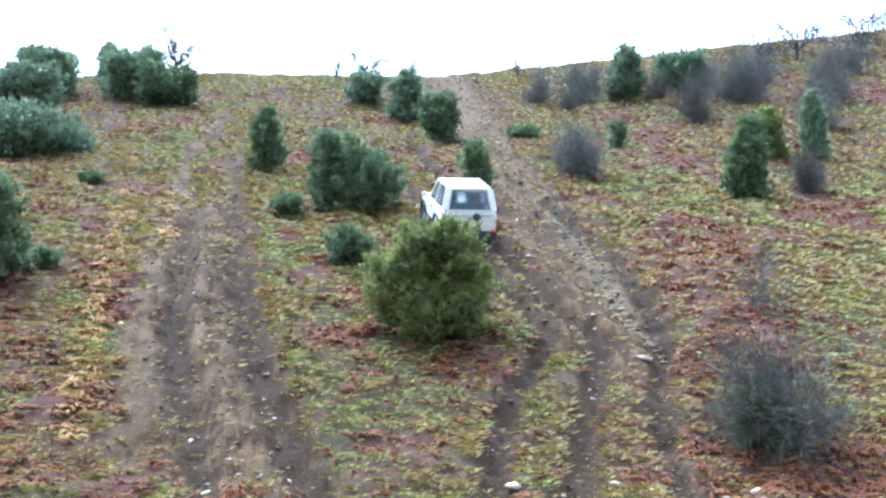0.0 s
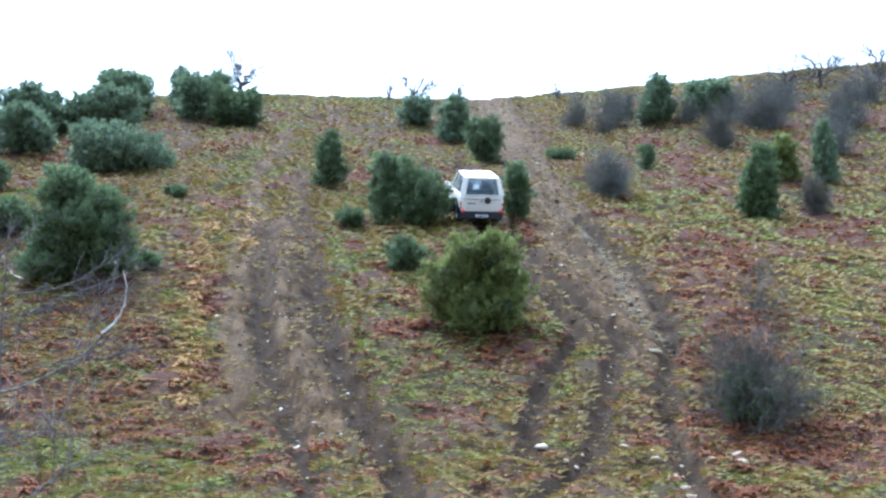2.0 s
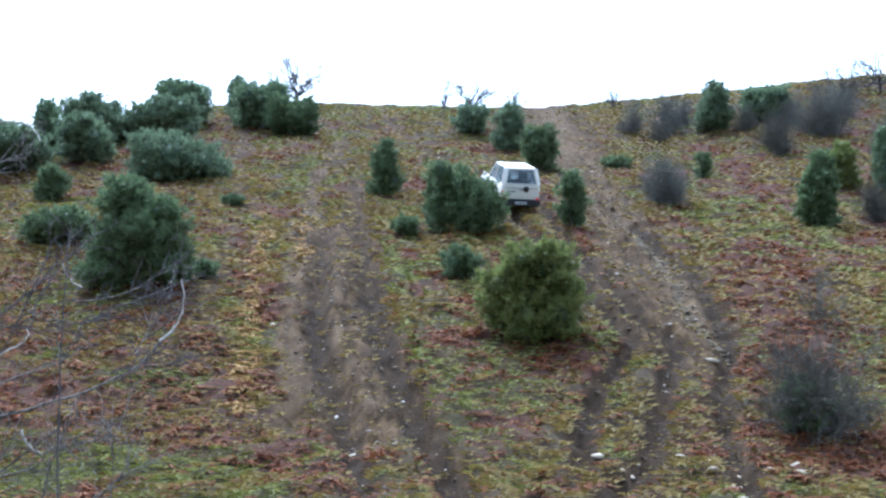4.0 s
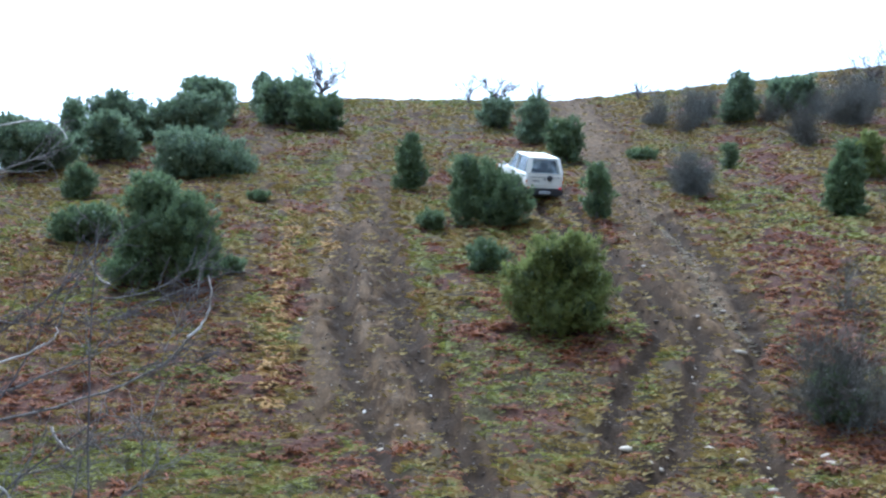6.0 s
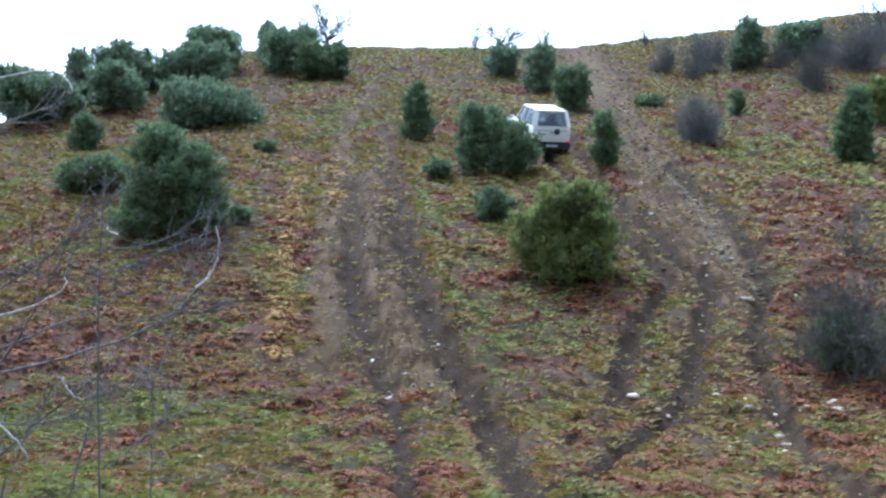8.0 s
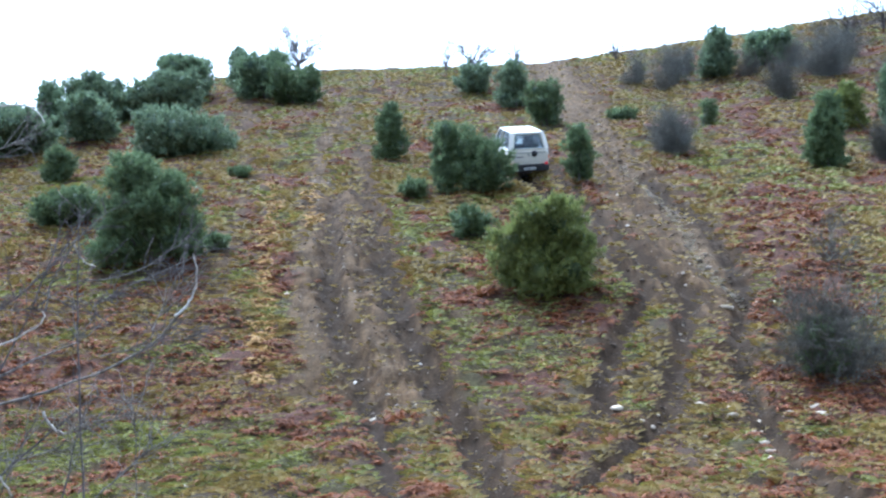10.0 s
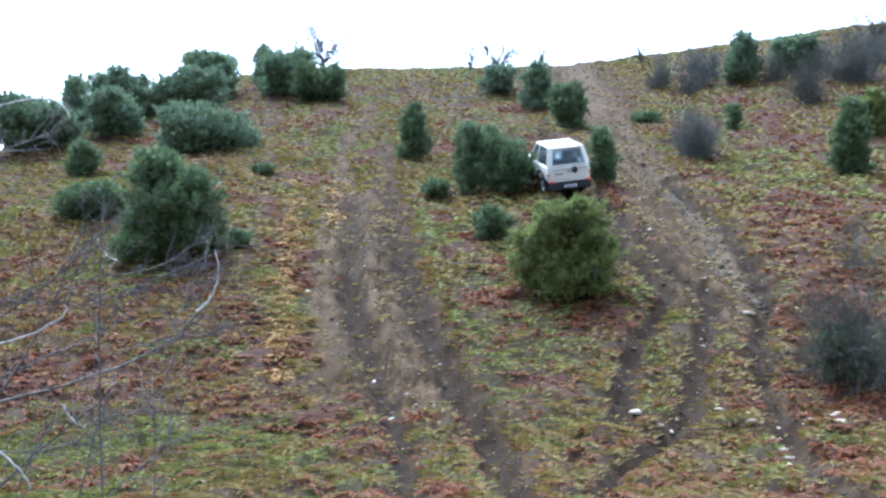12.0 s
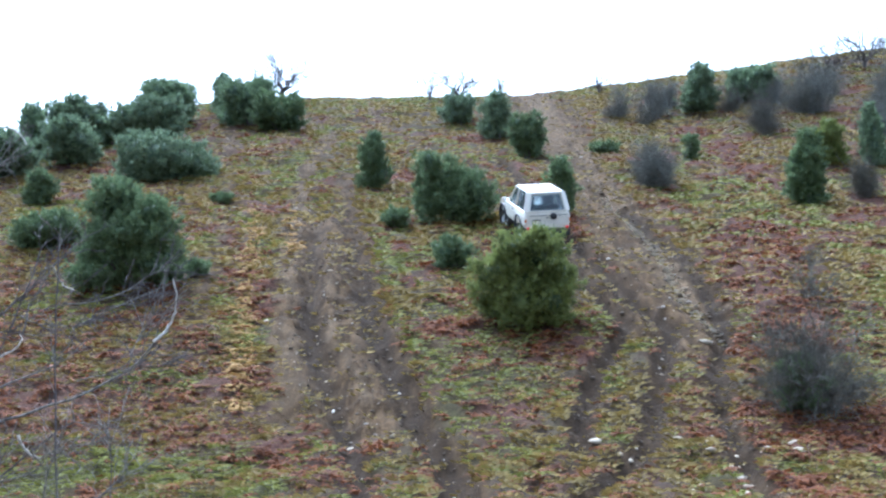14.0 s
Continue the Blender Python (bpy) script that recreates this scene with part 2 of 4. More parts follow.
def soil(x, y):
    """Shares of bare mud, pale dry earth, dark rut, lush grass and bracken litter at each place."""
    n = rough_noise(x, y, 2.5, 11)
    mud = np.maximum.reduce([
        strip(LEFT_TRACK, x, y, 1.2, 0.5) * (1 - 0.75 * smooth(46, 58, y)) * (1 - 0.7 * smooth(31.5, 29.5, y)), 0.9 * strip(LEFT_PALE, x, y, 0.45, 0.3), strip(RIGHT_TRACK, x, y, 1.45, 0.6), strip(CAR_RIGHT, x, y, 0.36, 0.2), strip(CAR_LEFT, x, y, 0.33, 0.2),
        strip(FAR_RIGHT, x, y, 0.36, 0.2), 0.7 * strip(MIDDLE_TRACK, x, y, 0.35), strip(LEFT_DEEP, x, y, 0.5, 0.3), 0.6 * strip(LEFT_GULLY, x, y, 0.5, 0.5),
        0.3 * strip(LOW_RIGHT, x, y, 1.2, 0.8), 0.55 * strip([(8.2, 52), (9.0, 45), (9.2, 38)], x, y, 1.1, 0.7)])
    fork = 0.55 * strip([(6.2, 44), (7.2, 39), (7.2, 36.5)], x, y, 1.0, 0.6)
    mud = np.maximum.reduce([mud, fork, 0.75 * strip([(9.6, 92), (9.3, 80), (9.0, 68)], x, y, 2.1, 1.0)])
    mud = mud * (0.58 + 0.5 * smooth(0.32, 0.58, 0.6 * n + 0.4 * rough_noise(x, y, 0.8, 15)))
    mud = smooth(0.12, 0.8, mud)
    pale = np.maximum.reduce([0.28 * strip(LEFT_PALE, x, y, 0.3, 0.2), 0.6 * strip(LEFT_RIDGE, x, y, 0.13, 0.1), 0.45 * strip(STONE_LINE, x, y, 0.35, 0.25)]) * smooth(0.3, 0.6, rough_noise(x, y, 1.2, 3))
    # right track's pale earth, strengthened uphill in place of distance haze
    pale = np.maximum(pale, 0.35 * strip(RIGHT_TRACK, x, y, 0.9, 0.5) * smooth(55, 75, y))
    # darker colour along the middle of the main ruts, weaker up the left track
    dark_rut = np.zeros_like(x)
    for line, half in ((LEFT_MIDDLE, 0.27), (LEFT_DEEP, 0.34), (CAR_RIGHT, 0.3), (CAR_LEFT, 0.27), (FAR_RIGHT, 0.26)):
        upper = smooth(38, 52, y) if line[0][0] < 0 else 0
        dark_rut = np.maximum(dark_rut, 0.95 * strip(line, x, y, half, 0.14) * (1 - 0.75 * upper))
    dark_rut = dark_rut * (0.65 + 0.35 * smooth(0.3, 0.55, 0.5 * rough_noise(x, y, 1.8, 21) + 0.5 * rough_noise(x, y * 0.5, 0.45, 23)))
    lush = smooth(0.42, 0.62, rough_noise(x, y, 2.2, 31)) * np.maximum.reduce([
        (1 - smooth(29.0, 31.5, y)) * (1 - smooth(0.5, 2.5, x)) * (0.55 + 0.45 * rough_noise(x, y, 1.1, 35)),
        0.8 * strip([(-1.5, 90), (-3.0, 78), (-4.6, 66), (-4.4, 58)], x, y, 1.0, 0.8), 0.75 * strip([(2.6, 30), (1.2, 34), (0.4, 38), (0.2, 46), (0.0, 50)], x, y, 0.7, 0.6),
        0.7 * strip([(5.3, 36), (4.9, 32), (4.9, 30)], x, y, 0.5, 0.3), 0.6 * strip([(7.0, 34), (6.6, 31)], x, y, 0.45, 0.3),
        0.8 * smooth(84, 90, y) * (1 - smooth(8, 30, x)), 0.6 * strip([(14, 50), (14, 57)], x, y, 2.2, 1.4),
        0.6 * strip([(-20, 58), (-13, 60)], x, y, 1.6, 1.4), 0.6 * strip([(-15, 48), (-14, 53)], x, y, 2.0, 1.4)])
    lush = np.maximum(lush, 0.45 * smooth(0.52, 0.66, rough_noise(x, y, 1.7, 41))) * (1 - 0.9 * strip([(7.8, 30.4), (11, 29.6)], x, y, 2.2, 0.8))
    bracken = smooth(0.44, 0.62, 0.5 * rough_noise(x, y, 2.8, 51) + 0.5 * rough_noise(x, y, 1.0, 57))
    bracken = np.maximum(bracken, 0.9 * strip([(1.2, 36.5), (3.4, 36.2), (5.0, 36.8)], x, y, 1.5, 0.8))
    bracken = np.maximum(bracken, 0.9 * strip([(7.8, 30.4), (11, 29.6)], x, y, 2.0, 0.8))
    bracken = np.maximum(bracken, 0.8 * strip([(10.2, 36), (11.4, 42), (12.5, 47)], x, y, 1.6, 0.9))
    bracken = np.maximum(bracken, 0.7 * strip([(-5.2, 34), (-8, 33)], x, y, 1.5, 0.9))
    bracken = np.maximum(bracken, 0.5 * smooth(-4, -7, x) * smooth(0.36, 0.5, rough_noise(x, y, 1.3, 63))) * (1 - smooth(80, 86, y))
    return np.clip(mud, 0, 1), np.clip(pale, 0, 1), np.clip(dark_rut, 0, 1), np.clip(lush, 0, 1) * (1 - mud), bracken * (1 - mud)


def height(x, y):
    """The ground's height with tussocks and ruts."""
    x, y = np.asarray(x, float), np.asarray(y, float)
    near = smooth(8, 20, y) * (1 - smooth(100, 140, y)) * (1 - smooth(40, 55, np.abs(x)))
    z = base_height(x, y) + near * (0.34 * (rough_noise(x, y, 2.6, 61) - 0.5) + 0.34 * (rough_noise(x, y, 0.75, 71) - 0.5) * (1 - 0.6 * strip(LEFT_TRACK, x, y, 1.3, 0.4)) * (1 - 0.6 * strip(RIGHT_TRACK, x, y, 1.2, 0.4))
                                   + 0.16 * (lattice(x, y, 0.33, 77) - 0.5) + 0.2 * (lattice(x, y * 0.45, 0.4, 83) - 0.5) * strip(LEFT_TRACK, x, y, 1.5, 0.3))
    for line, half, depth in RUTS:
        d = along(line, x, y)
        depth = depth * (1 - 0.8 * smooth(44, 58, y) * (line[0][0] < 0))
        z = z - depth * np.exp(-(d / half) ** 2) + 0.35 * depth * np.exp(-((d - 2.1 * half) / (0.8 * half)) ** 2)
    return z


def mesh_from(name, verts, faces, mat, **floats):
    me = bpy.data.meshes.new(name)
    verts, faces = np.asarray(verts, np.float32), np.asarray(faces, np.int32)
    k = faces.shape[1]
    me.vertices.add(len(verts))
    me.vertices.foreach_set("co", verts.ravel())
    me.loops.add(faces.size)
    me.loops.foreach_set("vertex_index", faces.ravel())
    me.polygons.add(len(faces))
    me.polygons.foreach_set("loop_start", np.arange(0, faces.size, k, dtype=np.int32))
    me.update(calc_edges=True)
    me.validate()
    for key, values in floats.items():
        a = me.attributes.new(key, "FLOAT", "POINT")
        a.data.foreach_set("value", np.asarray(values, np.float32))
    me.materials.append(mat)
    return me


def build_ground():
    xs = np.concatenate([-np.geomspace(3000, 42, 22)[:-1], np.arange(-42, -14, 0.3), np.arange(-14, 14, 0.15), np.arange(14, 42, 0.3), np.geomspace(42, 3000, 22)])
    ys = np.concatenate([-np.geomspace(3000, 4, 18), np.arange(-2, 20, 1.0), np.arange(20, 45, 0.12), np.arange(45, 70, 0.17), np.arange(70, 105, 0.3), np.geomspace(105, 3000, 26)])
    x, y = np.meshgrid(xs, ys)
    x, y = x.ravel(), y.ravel()
    n, m = len(xs), len(ys)
    i = (np.arange(m - 1)[:, None] * n + np.arange(n - 1)[None]).ravel()
    mud, pale, dark_rut, lush, bracken = soil(x, y)
    me = mesh_from("ground", np.c_[x, y, height(x, y)], np.c_[i, i + 1, i + n + 1, i + n], M_GROUND, mud=mud, pale=pale, dark_rut=dark_rut, lush=lush, bracken=bracken)
    me.polygons.foreach_set("use_smooth", np.ones(len(me.polygons), bool))
    tagged(new("ground", me), "steep muddy hillside with wheel ruts, dead bracken and grass", "hillside", kind="structure")


build_ground()


# ---- helpers for plants and things ----
RNG = np.random.RandomState(11)


def part(name, me, parent, label=""):
    ob = new(name, me)
    ob.parent = parent
    if label:
        ob["label"] = label
    return ob


def turned(d):
    """Frames (side, other, along) for an array of directions."""
    d = d / np.linalg.norm(d, axis=1, keepdims=True)
    up = np.where(np.abs(d[:, 2:]) > 0.9, [[1.0, 0, 0]], [[0, 0, 1.0]])
    a = np.cross(up, d)
    a /= np.linalg.norm(a, axis=1, keepdims=True)
    return a, np.cross(d, a), d


def spread_copies(verts, faces, at, direction, size, spin, tip):
    """Many copies of one small shape (its axis along z) as arrays of vertices, faces and the tip value."""
    a, b, d = turned(direction)
    c, s = np.cos(spin)[:, None], np.sin(spin)[:, None]
    a, b = a * c + b * s, b * c - a * s
    v = verts[None, :, :] * size[:, None, None]
    p = at[:, None, :] + v[..., :1] * a[:, None] + v[..., 1:2] * b[:, None] + v[..., 2:] * d[:, None]
    f = faces[None] + (np.arange(len(at)) * len(verts))[:, None, None]
    return p.reshape(-1, 3), f.reshape(-1, faces.shape[1]), np.tile(tip, len(at))


# a spray of needles: a bent middle shoot and four side shoots, all joined at the stem
SPRAY_V = np.array([[-0.09, 0, 0], [0.09, 0, 0], [0, 0.06, 1.0], [-0.34, 0.10, 0.66], [0.34, -0.08, 0.7], [0.05, 0.3, 0.55], [-0.05, -0.3, 0.57], [0, 0, 0.3]])
SPRAY_F = np.array([[0, 1, 2], [0, 7, 3], [7, 1, 4], [0, 1, 5], [1, 0, 6]])
SPRAY_T = np.array([0, 0, 1, 1, 1, 1, 1, 0.3])
# a frond: arched, with ragged leaflets
_s = [(0.0, 0.0), (0.05, 0.3), (0.14, 0.52), (0.28, 0.7), (0.48, 0.82), (0.7, 0.86)]
FROND_V = np.array([[0, y, z] for y, z in _s] + [p for k, (y, z) in enumerate(_s[1:]) for p in ((-0.3 + 0.045 * k, y + 0.16, z + 0.02 - 0.08 * (k % 2)), (0.3 - 0.045 * k, y + 0.13, z - 0.06 + 0.08 * (k % 2)))])
FROND_F = np.array([f for k in range(5) for f in ((k, k + 1, 6 + 2 * k), (k + 1, k, 7 + 2 * k))])
FROND_T = np.array([0, 0.2, 0.3, 0.4, 0.6, 1.0] + [0.8] * 10)
# a tussock: seven blades from one root
_b = [(math.cos(k * 0.9), math.sin(k * 0.9), 0.35 + 0.12 * (k % 3)) for k in range(7)]
TUFT_V = np.array([[0, 0, -0.05]] + [p for cx, sy, r in _b for p in ((cx * r - sy * 0.09, sy * r + cx * 0.09, 0.55), (cx * r * 2.0, sy * r * 2.0, 0.75 - 0.5 * r))])
TUFT_F = np.array([[0, 1 + 2 * k, 2 + 2 * k] for k in range(7)])
TUFT_T = np.array([0] + [0.5, 1.0] * 7)


def tube_mesh(name, limbs, mat, sides=5):
    """Tapered limbs joined in one mesh: each is (points, radius at the root, radius at the end)."""
    V, Fq, base = [], [], 0
    for pts, r0, r1 in limbs:
        pts = np.asarray(pts, float)
        d = np.gradient(pts, axis=0)
        a, b, _ = turned(d + 1e-9)
        r = np.linspace(r0, r1, len(pts))
        ang = np.arange(sides) * 2 * np.pi / sides
        ring = pts[:, None] + r[:, None, None] * (np.cos(ang)[None, :, None] * a[:, None] + np.sin(ang)[None, :, None] * b[:, None])
        V.append(ring.reshape(-1, 3))
        for k in range(len(pts) - 1):
            for j in range(sides):
                q = (j + 1) % sides
                Fq.append((base + k * sides + j, base + k * sides + q, base + (k + 1) * sides + q, base + (k + 1) * sides + j))
        base += len(pts) * sides
    return mesh_from(name, np.concatenate(V), np.array(Fq), mat)


def bend(p0, p1, sag, n=5, rng=RNG, wob=0.04):
    t = np.linspace(0, 1, n)[:, None]
    p0, p1 = np.array(p0, float), np.array(p1, float)
    length = np.linalg.norm(p1 - p0)
    pts = p0 + (p1 - p0) * t + np.array([0, 0, 1.0]) * sag * (t * (1 - t)) * 4
    return pts + rng.randn(n, 3) * wob * length * (t > 0)


def ball(seed, wob=0.25):
    """A lumpy ball of radius one, as vertices and faces."""
    rng = np.random.RandomState(seed)
    bm = bmesh.new()
    bmesh.ops.create_icosphere(bm, subdivisions=2, radius=1.0)
    V = np.array([v.co[:] for v in bm.verts]) * rng.uniform(1 - wob, 1 + 0.3 * wob, (len(bm.verts), 1))
    Fc = np.array([[v.index for v in f.verts] for f in bm.faces])
    bm.free()
    return V, Fc


def masses(shape, R, tall, rng):
    """The foliage masses that make up a bush: middles and radii (wide, high)."""
    out = []
    if shape == "cone":
        steps = max(5, int(tall * 3.2))
        for k in range(steps):
            h = 0.13 + 0.74 * k / (steps - 1)
            w = R * (0.2 + 0.8 * (1 - h) ** 0.75) * rng.uniform(0.66, 0.84)
            a, off = rng.uniform(0, 6.28), R * (1 - h) * rng.uniform(0.15, 0.42)
            out.append((off * math.cos(a), off * math.sin(a), tall * h, w, tall * 0.14 * rng.uniform(0.9, 1.3)))
        out.append((0, 0, tall * 0.45, R * 0.55, tall * 0.4))
        for k in range(3):
            a = rng.uniform(0, 6.28)
            out.append((R * 0.4 * math.cos(a), R * 0.4 * math.sin(a), tall * rng.uniform(0.5, 0.75), R * 0.26, tall * 0.16))
    elif shape == "round":
        out.append((0, 0, tall * 0.46, R * 0.80, tall * 0.43))
        for k in range(int(8 + 5 * R)):
            a, h = rng.uniform(0, 6.28), rng.uniform(0.12, 0.88)
            reach = math.sqrt(max(0.05, 1 - ((h - 0.46) / 0.52) ** 2)) * 0.70
            g = rng.uniform(0.24, 0.4)
            out.append((R * reach * math.cos(a), R * reach * math.sin(a), min(tall * h, tall * (0.97 - 0.55 * g)), R * g, tall * g * 0.55))
    elif shape == "low":
        for k in range(6):
            a, off = 6.28 * (k + rng.rand()) / 6, R * rng.uniform(0.3, 0.6)
            h = rng.uniform(0.28, 0.62)
            out.append((off * math.cos(a), off * math.sin(a), tall * h, R * rng.uniform(0.36, 0.5), tall * rng.uniform(0.28, 0.38)))
        out.append((0, 0, tall * 0.4, R * 0.6, tall * 0.42))
    elif shape == "mound":
        for u, h, g, up in ((-0.52, 0.62, 0.40, 0.36), (-0.1, 0.5, 0.5, 0.40), (0.38, 0.36, 0.52, 0.34), (0.62, 0.24, 0.36, 0.23), (-0.55, 0.26, 0.45, 0.26), (0.1, 0.25, 0.55, 0.25), (-0.62, 0.83, 0.15, 0.17)):
            out.append((R * u, R * rng.uniform(-0.3, 0.3), tall * h, R * g, tall * up))
    else:
        n = int(11 + 4 * R)
        for k in range(n):
            a, h = rng.uniform(0, 6.28), 0.12 + 0.76 * (k + rng.rand()) / n
            off = R * (0.72 - 0.5 * h ** 1.8) * rng.uniform(0.55, 1.0)
            out.append((off * math.cos(a), off * math.sin(a), tall * h, R * rng.uniform(0.26, 0.44) * (1.1 - 0.45 * h), tall * rng.uniform(0.09, 0.14)))
        out.append((0, 0, tall * 0.4, R * 0.55, tall * 0.38))
    return np.array(out)


def juniper(shape, x, y, width, tall, mat, label, seed):
    """A juniper: short stems and a dense, uneven crown of needle sprays gathered in lumpy masses."""
    rng = np.random.RandomState(seed)
    z0 = float(height(x, y)) - 0.05
    bush = tagged(new("juniper_bush"), label, "bush", "junipers on the hillside")
    bush.matrix_basis = pose(x, y, z0, 0, 0, 0)
    R = width / 2
    M = masses(shape, R, tall, rng)
    keep_at, keep_out = [], []
    fine = 1.0 if y < 60 else 0.45
    for mx, my, mz, mr, mh in M:
        mid, rad = np.array([mx, my, mz]), np.array([mr, mr, mh])
        area = 4 * math.pi * mr * (mr + 2 * mh) / 3
        n = int(np.clip(area * 120 * fine, 30, 1500))
        u = rng.randn(n, 3)
        u /= np.linalg.norm(u, axis=1, keepdims=True)
        keep_at.append(mid + u * rad * rng.uniform(0.7, 0.95, (n, 1)))
        keep_out.append(u + np.array([0, 0, 0.5]) + rng.randn(n, 3) * 0.45)
        # tufts: brushes of sprays that stand out by different lengths, with gaps between
        count, each = int(np.clip(area * 6.5, 5, 90)), int(31 * fine)
        u = rng.randn(count, 3) + np.array([0, 0, 0.2])
        u /= np.linalg.norm(u, axis=1, keepdims=True)
        foot = mid + u * rad * rng.uniform(0.66, 0.86, (count, 1))
        way = u * np.array([1, 1, 0.7]) + np.array([0, 0, 0.55]) + rng.randn(count, 3) * 0.3
        way /= np.linalg.norm(way, axis=1, keepdims=True)
        long = np.clip(0.16 + 0.26 * R * rng.uniform(0.3, 1.0, count) ** 2, 0.15, 0.6) * rng.uniform(0.7, 1.25, count)
        k = rng.rand(count, each)
        spread = (0.11 + 0.06 * R * rng.rand(count))[:, None] * (1.05 - 0.75 * k)
        p = foot[:, None] + way[:, None] * (long[:, None] * k)[..., None] + rng.randn(count, each, 3) * spread[..., None] * 0.62
        keep_at.append(p.reshape(-1, 3))
        keep_out.append((np.repeat(way, each, axis=0) + rng.randn(count * each, 3) * 0.45))
    at, out = np.concatenate(keep_at), np.concatenate(keep_out)
    # drop what lies deep inside another mass, and what would hang under the ground
    inside = np.zeros(len(at), bool)
    for mx, my, mz, mr, mh in M:
        inside |= (((at - np.array([mx, my, mz])) / np.array([mr, mr, mh])) ** 2).sum(1) < 0.42
    good = ~inside & (at[:, 2] > 0.03) & (at[:, 2] < tall * 0.97)
    at, out = at[good], out[good]
    n = len(at)
    lead = rng.rand(n) < 0.05 * (0.3 + at[:, 2] / tall)
    out = np.where(lead[:, None], out * 0.6 + np.array([0, 0, 1.1]), out)
    size = (0.125 if y < 60 else 0.18) * rng.uniform(0.6, 1.5, n) * np.where(lead, 1.9, 1.0)
    V, Fc, T = spread_copies(SPRAY_V, SPRAY_F, at, out, size, rng.rand(n) * 6.28, SPRAY_T)
    part("crown", mesh_from("juniper_crown", V, Fc, mat, tip=T), bush)
    # inner boughs that close the heart of each mass
    V, Fc, base = [], [], 0
    for k, (mx, my, mz, mr, mh) in enumerate(M):
        v, f = ball(seed + k)
        V.append(v * np.array([mr, mr, mh]) * 0.66 + np.array([mx, my, mz]))
        Fc.append(f + base)
        base += len(v)
    V = np.concatenate(V)
    V[:, 2] = np.maximum(V[:, 2], -0.05)
    part("heart", mesh_from("juniper_heart", V, np.concatenate(Fc), mat, tip=np.zeros(len(V))), bush)
    stems = [(bend((rng.uniform(-.1, .1), rng.uniform(-.1, .1), -0.25), (R * 0.35 * math.cos(a), R * 0.35 * math.sin(a), tall * 0.6), 0, 5, rng), 0.035 + 0.012 * width, 0.012)
             for a in rng.uniform(0, 6.28, 4)]
    part("trunk", tube_mesh("juniper_trunk", stems, M_BARK), bush, "grey-brown twisted stems")
    return bush


def bare_shrub(name, label, category, group, x, y, width, tall, mat, seed, stems=9, trunk=0.0, twigs=9, thick=1.0, lean=0.0):
    """A leafless shrub or small tree: stems that fork into boughs and a haze of fine twigs."""
    rng = np.random.RandomState(seed)
    z0 = float(height(x, y)) - 0.05
    thing = tagged(new(name), label, category, group)
    thing.matrix_basis = pose(x, y, z0)
    R, limbs, fine = width / 2, [], []
    if trunk:
        limbs.append((bend((0, 0, -0.2), (lean, 0, trunk), 0, 5, rng, 0.02), 0.05 * thick + 0.01 * tall, 0.045 * thick))
    for k in range(stems):
        a = 2 * np.pi * (k + rng.rand()) / stems
        rise = math.radians(rng.uniform(6, 82) if not trunk else rng.uniform(0, 70))
        far = rng.uniform(0.55, 0.9) if not trunk else rng.uniform(0.7, 1.0)
        reach = R * far * math.cos(rise)
        top = (trunk or 0) + (tall - (trunk or 0)) * far * math.sin(rise) + 0.1
        root = np.array([lean, 0, trunk * rng.uniform(0.6, 1.0)]) if trunk else np.array([rng.uniform(-.25, .25) * R, rng.uniform(-.25, .25) * R, -0.15])
        tipp = np.array([reach * math.cos(a) + lean, reach * math.sin(a), top])
        main = bend(root, tipp, 0.06 * tall * rng.uniform(-0.6, 1.4), 7, rng, 0.05)
        limbs.append((main, 0.02 * thick, 0.005 * thick))
        for _ in range(twigs):
            i = rng.randint(2, 7) - 1
            s = main[i]
            d = 0.75 * (tipp - root) / np.linalg.norm(tipp - root) + rng.randn(3) * 0.75 + np.array([0, 0, 0.1])
            bough = bend(s, s + d * tall * rng.uniform(0.08, 0.2), 0.02, 4, rng, 0.09)
            bough[:, 2] = np.minimum(bough[:, 2], tall * rng.uniform(0.93, 1.05))
            limbs.append((bough, 0.007 * thick, 0.003 * thick))
            for _ in range(7 if trunk else 12):
                q = bough[rng.randint(1, 4)]
                e = q + (0.7 * d + rng.randn(3) * 0.85) * tall * rng.uniform(0.04, 0.11)
                fine.append((q, e))
    part("branchwork", tube_mesh("branchwork", limbs, mat, 4), thing)
    q, e = np.array([f[0] for f in fine]), np.array([f[1] for f in fine])
    a, b, _ = turned(e - q)
    w = 0.0048 * thick
    V = np.stack([q - a * w, q + a * w, e, q - b * w, q + b * w], 1).reshape(-1, 3)
    base = np.arange(len(q))[:, None] * 5
    tagged(part("twig_haze", mesh_from("twig_haze", V, np.concatenate([base + [0, 1, 2], base + [3, 4, 2]]), mat), thing), kind="stuff")
    return thing


